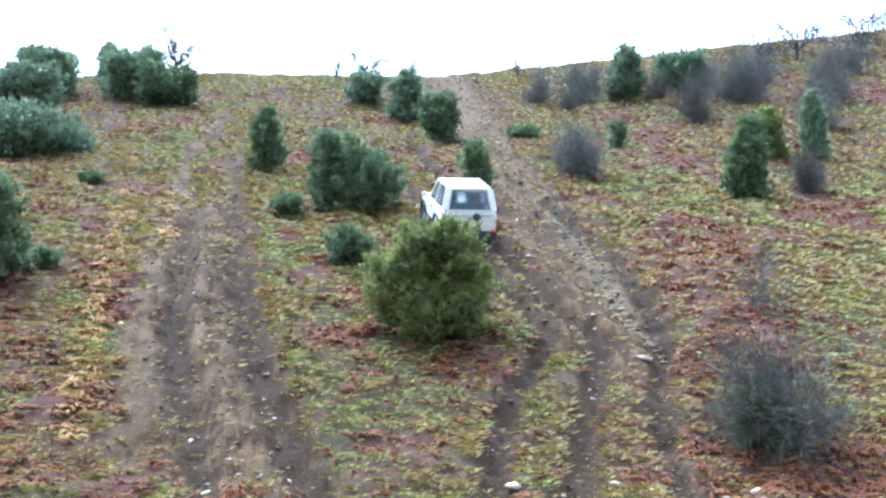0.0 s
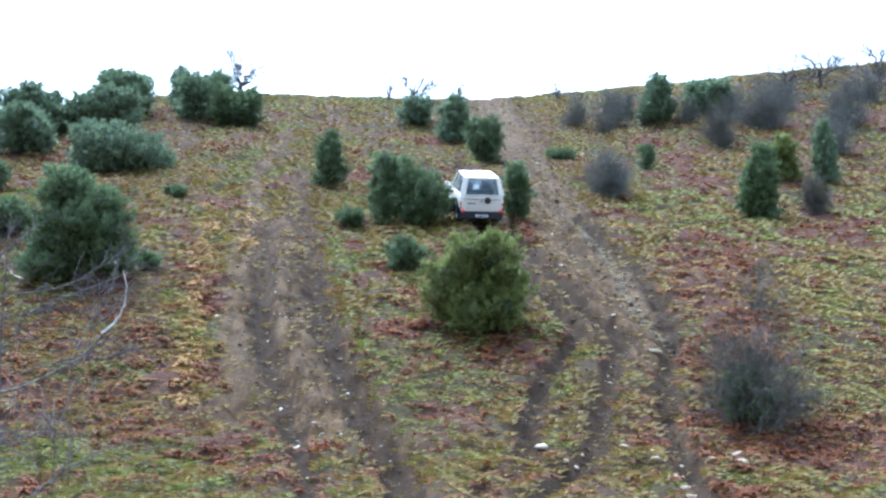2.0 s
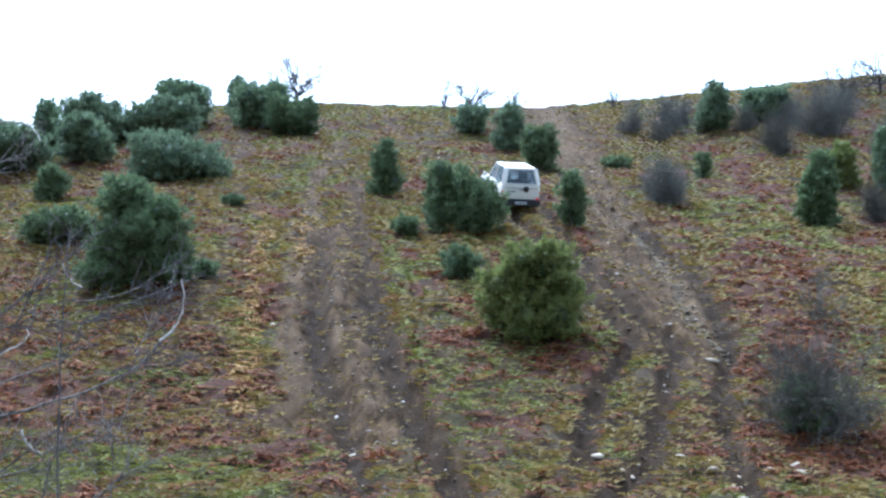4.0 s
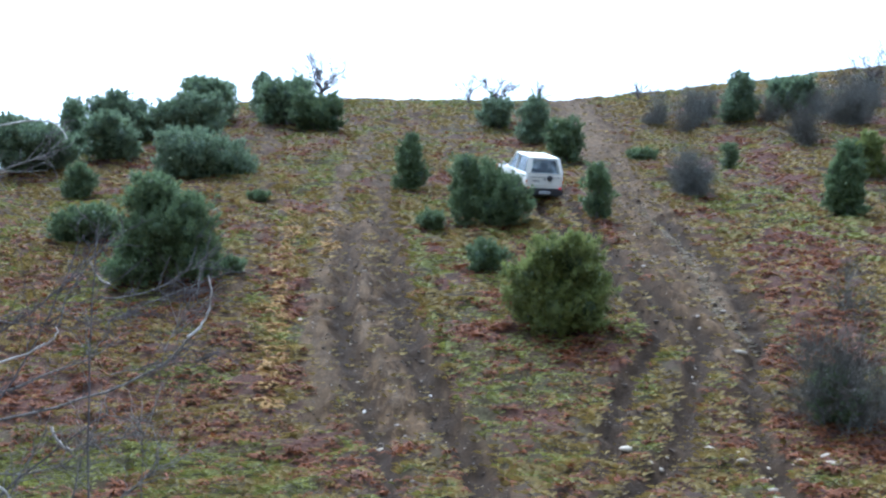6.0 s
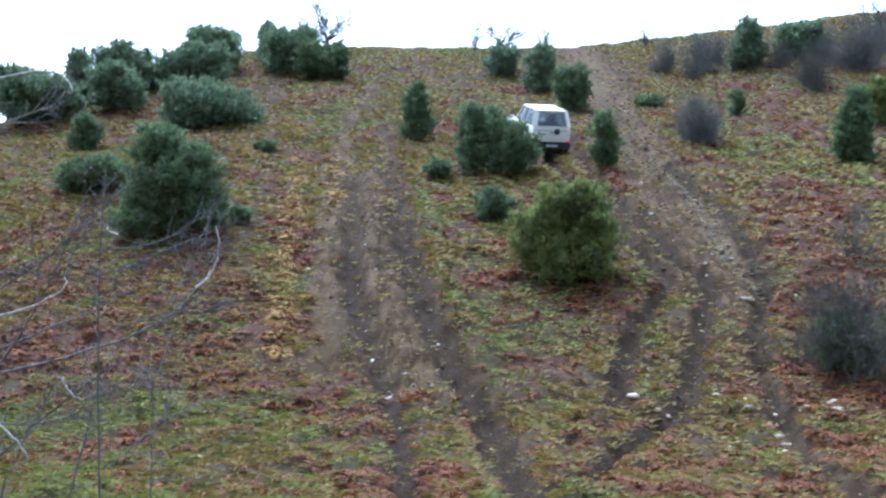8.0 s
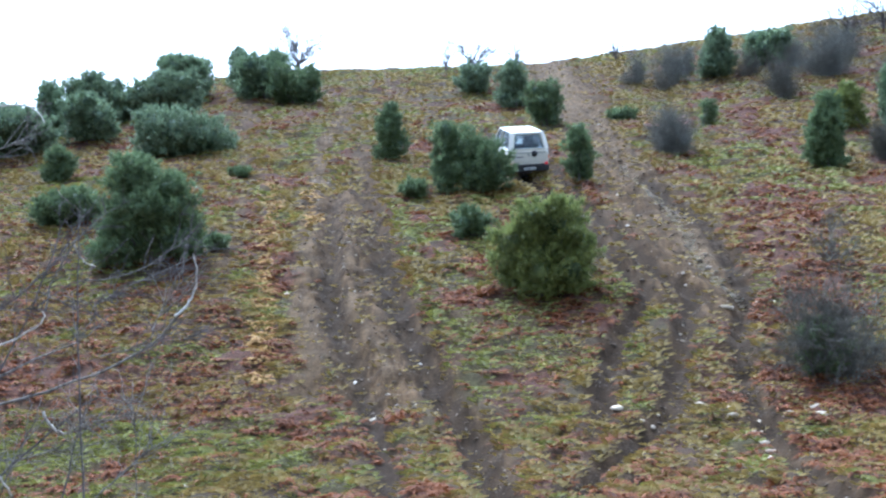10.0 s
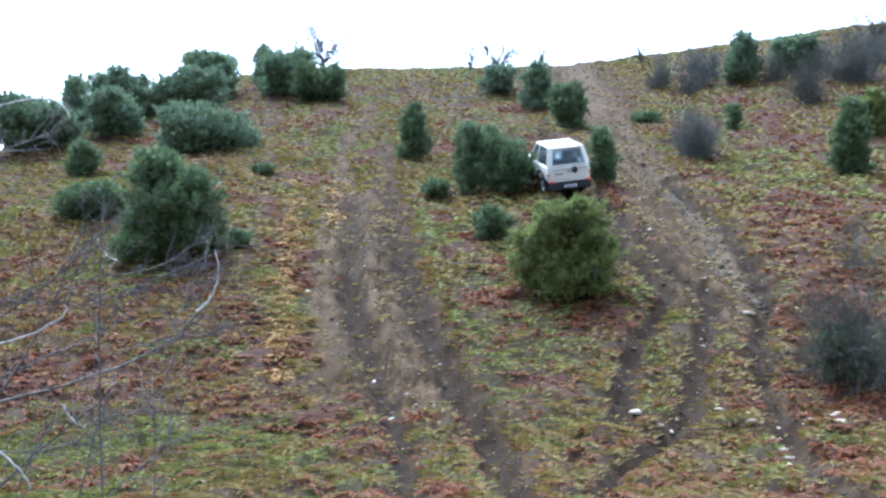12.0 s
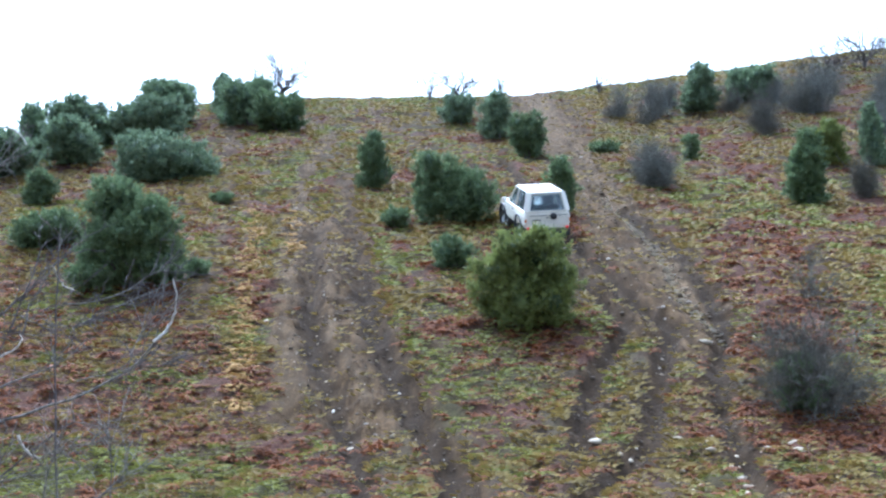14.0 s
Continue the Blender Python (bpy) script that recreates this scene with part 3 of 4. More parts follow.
def build_junipers():
    left_slope = [("spread", -8.15, 42.15, 4.1, 3.6, "g"), ("cone", -14.72, 56.84, 1.77, 1.60, "g"), ("low", -12.20, 48.07, 2.72, 1.45, "g"),
        ("mound", -10.43, 62.59, 4.9, 2.5, "b"), ("round", -15.72, 66.73, 3.15, 2.39, "b"), ("round", -18.59, 63.17, 3.99, 2.77, "b"),
        ("cone", -20.4, 66.0, 1.5, 2.6, "b"), ("low", -7.10, 56.47, 0.71, 0.47, "g"), ("low", -6.26, 43.51, 0.85, 0.5, "g")]
    left_crest = [("round", -12.85, 72.71, 3.99, 2.64, "b"), ("round", -17.3, 74.2, 3.63, 2.9, "b"), ("round", -15.22, 73.31, 1.92, 1.76, "b"),
        ("cone", -18.3, 69.0, 2.1, 3.0, "b"), ("round", -13.05, 80.42, 3.81, 2.45, "b"), ("cone", -10.20, 82.63, 1.96, 2.79, "b"),
        ("round", -8.45, 79.37, 3.19, 2.92, "b"), ("round", -6.50, 77.29, 3.00, 2.35, "g")]
    between_tracks = [("round", 3.53, 37.80, 2.90, 2.83, "w"), ("low", 1.91, 43.90, 1.43, 1.05, "g"), ("mound", 2.35, 51.1, 3.1, 2.85, "g"), ("cone", -0.78, 58.20, 1.61, 2.62, "g"), ("cone", 6.56, 51.76, 1.39, 2.30, "g"),
        ("round", 6.88, 66.39, 1.90, 2.24, "g"), ("cone", 5.86, 72.74, 2.21, 2.76, "b"), ("round", 3.98, 77.93, 2.17, 1.78, "b"),
        ("low", 0.13, 50.46, 1.14, 0.80, "g")]
    right_slope = [("cone", 16.45, 52.55, 2.03, 3.26, "g"), ("cone", 19.75, 59.93, 1.94, 2.24, "w"), ("cone", 14.34, 63.52, 0.80, 1.23, "g"),
        ("cone", 17.78, 75.72, 2.6, 2.95, "b"), ("round", 21.07, 77.18, 2.74, 2.12, "b"), ("cone", 21.54, 59.39, 1.42, 3.04, "b"),
        # the low one here stands in for a fallen green branch
        ("low", 10.7, 67.0, 1.7, 0.55, "g"), ("spread", 9.4, 31.2, 1.35, 1.45, "g")]
    words = {"round": "rounded", "low": "low spreading", "spread": "ragged many-stemmed", "mound": "lopsided mounded", "cone": "upright conical"}
    tone = {"w": (M_JUNIPER_WARM, "yellow-green"), "g": (M_JUNIPER, "dark green"), "b": (M_JUNIPER_HAZED, "haze-paled green")}
    for k, (shape, x, y, w, h, c) in enumerate(left_slope + left_crest + between_tracks + right_slope):
        juniper(shape, x, y, w, h, tone[c][0], "%s %s juniper bush on the slope" % (words[shape], tone[c][1]), 100 + k)


def build_bare():
    group = "leafless shrubs"
    mid_slope = [(11.22, 57.26, 2.70, 2.31, 26, 12, M_TWIG_DARK), (19.42, 68.65, 1.74, 2.89, 12, 8, M_TWIG), (18.96, 53.42, 1.50, 2.04, 14, 9, M_TWIG),
        (9.5, 31.21, 4.2, 2.7, 26, 13, M_TWIG), (12.26, 39.48, 1.7, 2.0, 6, 6, M_TWIG), (19.80, 70.87, 1.82, 2.57, 12, 8, M_TWIG),
        (24.5, 66.0, 3.0, 2.8, 16, 9, M_TWIG_DARK), (28.0, 62.0, 2.6, 2.4, 14, 9, M_TWIG), (26.3, 70.5, 2.6, 2.2, 12, 8, M_TWIG)]
    crest = [(15.14, 76.14, 2.31, 3.28, 12, 9, M_TWIG_DARK), (13.23, 77.16, 1.82, 2.51, 11, 8, M_TWIG_DARK), (23.21, 73.19, 4.17, 3.52, 24, 12, M_TWIG_DARK),
        (27.5, 72.0, 3.4, 3.0, 18, 10, M_TWIG_DARK), (31.0, 78.0, 3.8, 2.4, 20, 10, M_TWIG_DARK), (16.6, 79.0, 2.6, 2.2, 12, 8, M_TWIG_DARK),
        (19.4, 75.5, 2.2, 2.0, 12, 8, M_TWIG), (22.3, 76.5, 2.8, 2.1, 14, 9, M_TWIG_DARK), (25.6, 77.5, 3.2, 2.2, 15, 9, M_TWIG_DARK),
        (14.2, 73.5, 2.0, 1.3, 10, 7, M_TWIG)]
    for k, (x, y, w, h, stems, twigs, mat) in enumerate(mid_slope + crest):
        bare_shrub("thorn_shrub", "leafless grey thorn shrub with a haze of twigs", "shrub", group, x, y, w, h, mat, 300 + k, int(stems * (1.4 if y < 45 else 2.0)), 0, twigs + 2, 1.15)
    for k, (x, y, w, h, trunk, stems) in enumerate([(-7.27, 91.0, 2.95, 3.58, 1.2, 11), (2.70, 89.0, 0.99, 2.13, 1.0, 4), (4.61, 87.5, 2.23, 2.2, 0.7, 8),
                                                    (13.73, 87.0, 0.81, 1.6, 0.9, 4), (7.29, 87.5, 0.97, 2.2, 1.2, 4), (30.20, 83.6, 2.9, 2.6, 0.9, 9), (27.5, 82.5, 2.4, 1.9, 0.7, 8), (33.5, 82.0, 3.2, 3.2, 1.0, 10), (37.0, 84.0, 3.6, 3.4, 1.0, 10)]):
        bare_shrub("bare_tree", "small leafless tree standing on the crest", "tree", "bare trees on the crest", x, y, (2.1 if w > 2 else 2.4) * w, h * 1.15, M_TWIG_TREE, 400 + k, stems + (4 if w > 2 else 5), trunk * (0.7 if w > 2 else 0.4), 8 if w > 2 else 7, 2.5 if w > 2 else 1.5)


build_junipers()
build_bare()



# ---- ground cover ----
def in_view(n, rng, near=21.0, far=97.0, power=0.1):
    """Places spread over the hillside, closer together at its foot."""
    y = near * (far / near) ** (rng.rand(n) ** (1 / (1 + power)))
    x = rng.uniform(-0.38, 0.49, n) * y + rng.uniform(-1, 1, n)
    return x, y


def settle(x, y):
    return np.c_[x, y, height(x, y)]


def cover(name, label, category, shape, x, y, size, flat, mat, rng, per=1, fan=0.0, droop=False):
    """One sheet of small plants: per pieces at each place, leaning out by fan."""
    v, f, t = shape
    at = np.repeat(settle(x, y), per, axis=0)
    n = len(at)
    at[:, :2] += rng.randn(n, 2) * 0.04
    at[:, 2] -= 0.02
    phi = rng.rand(n) * 2 * np.pi
    lean = fan * rng.uniform(0.6, 1.3, n)
    d = np.c_[np.cos(phi) * lean, np.sin(phi) * lean, np.ones(n)]
    s = np.repeat(size, per) * rng.uniform(0.65, 1.3, n)
    v = v * np.array([1, 1, flat])
    spin = np.pi + 0.5 * rng.randn(n) if droop else rng.rand(n) * 6.28
    V, Fc, T = spread_copies(v, f, at, d, s, spin, t)
    tagged(new(name, mesh_from(name, V, Fc, mat, tip=T)), label, category, kind="stuff")


def build_cover():
    rng = np.random.RandomState(5)
    frond, tuft = (FROND_V, FROND_F, FROND_T), (TUFT_V, TUFT_F, TUFT_T)
    x, y = in_view(250000, rng)
    mud, pale, dark_rut, lush, bracken = soil(x, y)
    bare = np.clip(1.15 * mud + pale + dark_rut, 0, 1.05)
    pick = rng.rand(len(x))
    far = np.clip(y / 40, 0.8, 1.2)
    clump = smooth(0.36, 0.6, 0.6 * rough_noise(x, y, 0.8, 91) + 0.4 * rough_noise(x, y, 2.1, 95))
    green = (pick < 1.0 * lush * (0.45 + 0.55 * clump)) & (rng.rand(len(x)) > 0.93 * bare)
    dry = ~green & (pick < (0.8 - 0.74 * bracken) * (0.28 + 0.72 * clump)) & (rng.rand(len(x)) > 0.9 * bare)
    cover("lush_grass", "bright green winter grass on the slope", "grass", tuft, x[green], y[green], 0.17 * far[green], 0.65, M_GRASS_LUSH, rng)
    cover("dry_grass", "straw-coloured tussock grass on the slope", "grass", tuft, x[dry], y[dry], 0.18 * far[dry], 0.7, M_GRASS, rng)
    x, y = in_view(54000, rng)
    mud, pale, dark_rut, lush, bracken = soil(x, y)
    keep = (rng.rand(len(x)) < (0.2 + 0.8 * bracken) * (0.25 + 0.75 * smooth(0.38, 0.58, rough_noise(x, y, 0.9, 97)))) & (rng.rand(len(x)) > np.clip(1.15 * mud + dark_rut + pale, 0, 1)) & (rng.rand(len(x)) > 0.75 * lush)
    far = np.clip(y / 40, 0.8, 0.95)
    x, y, far = x[keep], y[keep], far[keep]
    cover("dead_bracken", "red-brown collapsed dead bracken fronds", "bracken", frond, x, y, 0.3 * far, 0.85, M_FERN, rng, 4, 1.2, True)
    # the pale yellow rows beside the wheel tracks
    parts = []
    for line, count, wide in ((YELLOW_ROW, 200, 0.15), (YELLOW_SHORT, 34, 0.1), (MIDDLE_TRACK[2:], 60, 0.3)):
        px, py = np.array(line).T
        u = rng.rand(count) * (len(line) - 1)
        u = np.round(u * 5 + 0.25 * rng.randn(count)) / 5 + 0.03 * rng.randn(count)
        parts.append(np.c_[np.interp(u, range(len(line)), px) + rng.randn(count) * wide, np.interp(u, range(len(line)), py)])
    q = np.concatenate(parts)
    cover("yellow_bracken", "yellowed bracken in a row beside the wheel track", "bracken", frond, q[:, 0], q[:, 1], np.full(len(q), 0.29), 0.8, M_FERN_YELLOW, rng, 7, 1.2, True)


def pebble(seed):
    """A worn broken stone, about one metre across."""
    rng = np.random.RandomState(seed)
    bm = bmesh.new()
    bmesh.ops.create_icosphere(bm, subdivisions=1, radius=0.5)
    for v in bm.verts:
        v.co *= rng.uniform(0.5, 1.3)
        v.co.y *= 0.8
        v.co.z *= 0.45
    bm.verts.ensure_lookup_table()
    V = np.array([v.co[:] for v in bm.verts])
    Fc = np.array([[v.index for v in f.verts] for f in bm.faces])
    bm.free()
    return V, Fc


def build_gravel():
    rng = np.random.RandomState(17)
    x, y = in_view(50000, rng, 21, 92, 0.3)
    mud, pale, dark_rut, lush, bracken = soil(x, y)
    near_line = along(STONE_LINE, x, y) < 0.2
    keep = rng.rand(len(x)) < np.where(near_line, 0.7, 0.03 + 0.8 * np.clip(mud + pale, 0, 1))
    x, y = x[keep], y[keep]
    line = along(STONE_LINE, x, y) < 0.2
    size = np.clip(0.052 * np.exp(rng.randn(len(x)) * 0.55) * np.clip(y / 32, 0.9, 1.8), 0.02, 0.22) * np.where(line, 1.6, 1)
    groups = rng.randint(0, 3, len(x))
    V, Fc, base = [], [], 0
    for g in range(3):
        v, f = pebble(40 + g)
        s = groups == g
        a, b, _ = spread_copies(v, f, settle(x[s], y[s]), np.tile([[0, 0, 1.0]], (s.sum(), 1)), size[s], rng.rand(s.sum()) * 6.28, np.zeros(len(v)))
        V.append(a)
        Fc.append(b + base)
        base += len(a)
    tagged(new("gravel", mesh_from("gravel", np.concatenate(V), np.concatenate(Fc), M_GRAVEL)), "loose grey gravel and clods in the wheel tracks", "gravel", kind="stuff")


def gravel_material():
    m, nt, bsdf = material("mixed_gravel", 0.9)
    geo = nt.nodes.new("ShaderNodeNewGeometry")
    col = ramp(nt, geo.outputs["Random Per Island"], [(0.0, (0.05, 0.034, 0.02)), (0.55, (0.095, 0.066, 0.04)), (0.88, (0.15, 0.115, 0.08)), (0.98, (0.33, 0.28, 0.22)), (1.0, (0.5, 0.45, 0.38))])
    nt.links.new(col, bsdf.inputs["Base Color"])
    return m


M_GRAVEL = gravel_material()


def build_stones():
    """The larger pale stones that lie loose on the slope."""
    by_left_track = [(-3.25, 51.96, 0.2), (-3.44, 65.87, 0.22), (-3.64, 38.63, 0.23), (-2.11, 37.27, 0.16), (0.31, 30.98, 0.23), (1.11, 28.07, 0.23), (-1.77, 34.3, 0.11),
        (-1.4, 35.91, 0.15), (-8.39, 35.67, 0.21), (-4.51, 25.97, 0.24), (-3.86, 28.03, 0.18), (-4.99, 37.89, 0.14), (-8.57, 69.11, 0.17), (-7.77, 63.88, 0.19),
        (-6.72, 60.02, 0.18), (-1.79, 41.22, 0.14), (-1.99, 42.48, 0.16), (-2.09, 40.32, 0.12), (-1.05, 30.26, 0.25), (-0.17, 30.17, 0.2), (-0.75, 28.28, 0.12)]
    foot_of_hill = [(4.35, 29.91, 0.32), (4.66, 28.88, 0.21), (8.52, 29.25, 0.29), (8.48, 28.62, 0.26), (7.81, 28.87, 0.21), (6.56, 28.61, 0.31), (6.81, 27.97, 0.21),
        (6.86, 27.49, 0.25), (6.7, 26.43, 0.22), (6.79, 26.14, 0.17), (6.08, 29.7, 0.2), (4.93, 29.09, 0.17), (4.55, 26.27, 0.15), (5.99, 27.64, 0.16),
        (5.85, 28.61, 0.14), (5.29, 29.08, 0.14)]
    by_right_track = [(7.56, 49.27, 0.33), (7.39, 44.62, 0.17), (8.2, 35.81, 0.36), (8.85, 36.78, 0.21), (5.8, 38.03, 0.22), (13.87, 72.09, 0.24), (8.92, 79.37, 0.23),
        (9.42, 79.36, 0.23), (9.76, 34.29, 0.17), (6.67, 34.1, 0.17), (6.72, 34.7, 0.14), (6.88, 35.18, 0.15), (12.9, 40.88, 0.17), (11.87, 44.63, 0.19),
        (12.48, 43.5, 0.16), (17.86, 71.04, 0.24), (16.68, 70.48, 0.24)]
    meshes = []
    for k in range(5):
        v, f = pebble(70 + k)
        meshes.append(mesh_from("stone", v, f, M_STONE))
    rng = np.random.RandomState(23)
    places = by_left_track + [(x, y, 1.25 * w) for x, y, w in foot_of_hill] + by_right_track
    places += [(rng.uniform(4.6, 9.2), rng.uniform(25.5, 31), rng.uniform(0.07, 0.2)) for _ in range(34)]
    places += [(rng.uniform(-2.6, 0.6), rng.uniform(27, 48), rng.uniform(0.06, 0.13)) for _ in range(18)]
    places += [(rng.uniform(11, 26), rng.uniform(45, 74), rng.uniform(0.12, 0.26)) for _ in range(30)]
    places += [(rng.uniform(9, 15), rng.uniform(33, 46), rng.uniform(0.09, 0.2)) for _ in range(14)]
    for k, (x, y, w) in enumerate(places):
        stone = tagged(new("stone", meshes[k % 5]), "pale limestone rock lying loose on the mud", "stone", "pale stones on the slope")
        stone.matrix_basis = pose(x, y, float(height(x, y)) - 0.06 * w, rng.uniform(-15, 15), rng.uniform(-15, 15), rng.uniform(0, 360)) @ Matrix.Diagonal((w * 1.15, w, w, 1))


def build_runnel():
    """Pale broken rock laid bare along the runnel in the track."""
    rng = np.random.RandomState(31)
    px, py = np.array(STONE_LINE).T
    u = (len(px) - 1) * (0.25 + 0.75 * rng.rand(760))
    x = np.interp(u, range(len(px)), px) + rng.randn(760) * 0.10
    y = np.interp(u, range(len(px)), py)
    keep = rough_noise(x, y, 1.6, 81) > 0.38
    x, y = x[keep], y[keep]
    v, f = pebble(91)
    V, Fc, _ = spread_copies(v * np.array([1, 1, 0.7]), f, settle(x, y), np.tile([[0, 0, 1.0]], (len(x), 1)), rng.uniform(0.07, 0.24, len(x)), rng.rand(len(x)) * 6.28, np.zeros(len(v)))
    tagged(new("rubble", mesh_from("rubble", V, Fc, M_STONE_GREY)), "pale broken limestone rubble washed out along the track", "rubble", kind="stuff")


build_cover()
build_runnel()
build_gravel()
build_stones()


# ---- leafless shrub near the camera ----
def build_near_shrub():
    rng = np.random.RandomState(77)
    x0, y0 = -5.4, 14.0
    z0 = float(height(x0, y0))
    shrub = tagged(new("bare_shrub"), "leafless shrub with pale lichened arching branches", "shrub")
    shrub.matrix_basis = pose(x0, y0, z0)

    def at(x, y, z):
        return np.array([x - x0, y - y0, z - z0])

    # arching limbs: root, elbow and end as (x, z), and the thickness at the root
    upper = [((-5.2, -0.5), (-3.35, -0.04), (-2.48, 0.51), 0.014), ((-2.48, 0.51), (-2.3, 0.75), (-2.27, 1.14), 0.013), ((-5.2, -0.45), (-4.2, 0.02), (-3.45, 0.3), 0.011),
        ((-4.9, -0.6), (-4.2, 0.1), (-3.6, 1.48), 0.010), ((-5.2, 0.05), (-4.05, 0.36), (-3.81, 0.62), 0.011), ((-3.81, 0.62), (-3.6, 1.15), (-3.16, 1.61), 0.008),
        ((-4.9, 0.3), (-3.95, 0.85), (-3.4, 1.5), 0.008), ((-5.0, 0.72), (-4.2, 0.66), (-3.4, 0.58), 0.006), ((-3.84, 0.81), (-3.5, 0.7), (-3.05, 0.71), 0.006)]
    middle = [((-3.5, 1.3), (-3.43, 1.14), (-3.28, 1.06), 0.009), ((-3.4, 0.93), (-2.9, 0.98), (-2.32, 1.32), 0.007), ((-3.3, 0.65), (-2.95, 0.85), (-2.05, 1.2), 0.006),
        ((-3.26, 0.13), (-2.8, 0.22), (-2.2, 0.3), 0.005), ((-2.72, 0.38), (-2.6, 0.63), (-2.35, 0.91), 0.006), ((-3.44, -2.2), (-3.43, 0.0), (-3.41, 1.62), 0.009),
        ((-5.1, 2.0), (-4.4, 2.3), (-4.0, 2.4), 0.009), ((-5.1, 2.5), (-4.2, 2.82), (-3.8, 2.59), 0.010)]
    lower = [((-4.9, -1.6), (-4.1, -0.85), (-3.32, -0.28), 0.011), ((-5.1, -0.8), (-4.1, -0.88), (-3.61, -0.64), 0.010), ((-3.85, -0.4), (-3.75, -0.58), (-3.61, -0.64), 0.013),
        ((-3.61, -0.64), (-3.4, -0.55), (-3.1, -0.5), 0.006), ((-5.0, -0.6), (-4.35, -0.93), (-4.16, -1.25), 0.014), ((-3.4, -1.35), (-2.95, -0.97), (-2.55, -0.72), 0.007),
        ((-2.95, -2.3), (-2.95, -0.97), (-2.94, -0.45), 0.006), ((-3.9, -2.3), (-3.65, -1.2), (-3.41, -0.39), 0.008), ((-4.6, -2.2), (-4.3, -1.3), (-3.9, -0.5), 0.009)]
    pale_ones, brown_ones = (1, 4, 9, 16, 19, 21), (3, 6, 14, 17, 23, 24, 25)
    trunk = [(np.array([at(-5.4, 14, z0 - 0.2), at(-5.35, 14, -1.0), at(-5.2, 14, 0.2), at(-5.15, 14, 2.1)]), 0.05, 0.018)]
    part("trunk", tube_mesh("trunk", trunk, M_BARK, 7), shrub)
    fine = []
    for k, (p, m, q, r) in enumerate(upper + middle + lower):
        deep = rng.uniform(-0.25, 0.25)
        p, m, q = at(p[0], 14.0, p[1]), at(m[0], 14.0 + deep, m[1]), at(q[0], 14.0 + 0.5 * deep, q[1])
        c = 2 * m - 0.5 * (p + q)
        u = np.linspace(0, 1, 13)[:, None]
        line = (1 - u) ** 2 * p + 2 * u * (1 - u) * c + u * u * q + rng.randn(13, 3) * 0.007 * (u > 0)
        part("branch", tube_mesh("branch", [(line, r * 1.35, r * 0.7)], M_LICHEN if k in pale_ones else M_TWIG_NEAR if k in brown_ones else M_TWIG_PALE, 6), shrub, "pale lichened branch" if k in pale_ones else "")
        for _ in range(2 if k in pale_ones else 16):
            i = rng.randint(3, 13)
            d = (q - p) / np.linalg.norm(q - p) * 0.7 + rng.randn(3) * np.array([0.5, 0.3, 0.5]) + np.array([0.1, 0, 0.1])
            tw = bend(line[i], line[i] + d * rng.uniform(0.12, 0.45), rng.uniform(-0.06, 0.06), 6, rng, 0.03)
            fine.append((tw, 0.0065, 0.0035))
            for _ in range(2):
                j = rng.randint(1, 6)
                e = d * 0.6 + rng.randn(3) * 0.5
                fine.append((bend(tw[j], tw[j] + e * rng.uniform(0.08, 0.2), 0, 3, rng, 0.03), 0.004, 0.002))
    half = len(fine) // 2
    tagged(part("twig_spray", tube_mesh("twig_spray", fine[:half], M_TWIG_NEAR, 3), shrub), kind="stuff")
    tagged(part("twig_spray", tube_mesh("twig_spray", fine[half:], M_TWIG_PALE, 3), shrub), kind="stuff")


build_near_shrub()


# ---- the car ----
M_PAINT = plain("dusty_white_paint", (0.74, 0.69, 0.57), 0.35, spread=0.07, scale=3)
M_BLACK = plain("black_plastic", (0.025, 0.025, 0.026), 0.6, spread=0.3, scale=8)
M_RUBBER = plain("muddy_tyre_rubber", (0.045, 0.038, 0.03), 0.9, spread=0.4, scale=9)
M_UNDER = plain("dark_underbody", (0.02, 0.018, 0.016), 0.9)
M_STEEL = plain("white_steel_rim", (0.62, 0.61, 0.58), 0.45, spread=0.2, scale=8)
M_SEAT = plain("grey_upholstery", (0.06, 0.06, 0.065), 0.9)
M_PLATE = plain("pale_plate", (0.7, 0.7, 0.68), 0.4)
M_CHROME = plain("dull_chrome", (0.6, 0.6, 0.6), 0.3, 1.0)


def glass_material():
    m, nt, bsdf = material("car_glass", 0.22)
    bsdf.inputs["Base Color"].default_value = (0.45, 0.5, 0.53, 1)
    bsdf.inputs["Transmission Weight"].default_value = 1.0
    bsdf.inputs["IOR"].default_value = 1.45
    return m


def lens_material(name, colour, glow):
    m, nt, bsdf = material(name, 0.2)
    bsdf.inputs["Base Color"].default_value = (*colour, 1)
    bsdf.inputs["Emission Color"].default_value = (1.0, 0.05, 0.06, 1)
    bsdf.inputs["Emission Strength"].default_value = glow
    return m


M_GLASS = glass_material()
M_TAIL = lens_material("red_tail_lens", (0.3, 0.02, 0.025), 0.15)
M_AMBER = lens_material("amber_lens", (0.55, 0.16, 0.02), 0.0)


def bm_mesh(name, bm, mat, bevel=0.0, smooth_it=False):
    if bevel:
        bmesh.ops.bevel(bm, geom=[e for e in bm.edges if e.calc_face_angle(0) > 0.5], offset=bevel, segments=2, affect="EDGES", clamp_overlap=True)
    bmesh.ops.recalc_face_normals(bm, faces=bm.faces)
    me = bpy.data.meshes.new(name)
    bm.to_mesh(me)
    bm.free()
    me.materials.append(mat)
    if smooth_it:
        me.polygons.foreach_set("use_smooth", np.ones(len(me.polygons), bool))
    return me


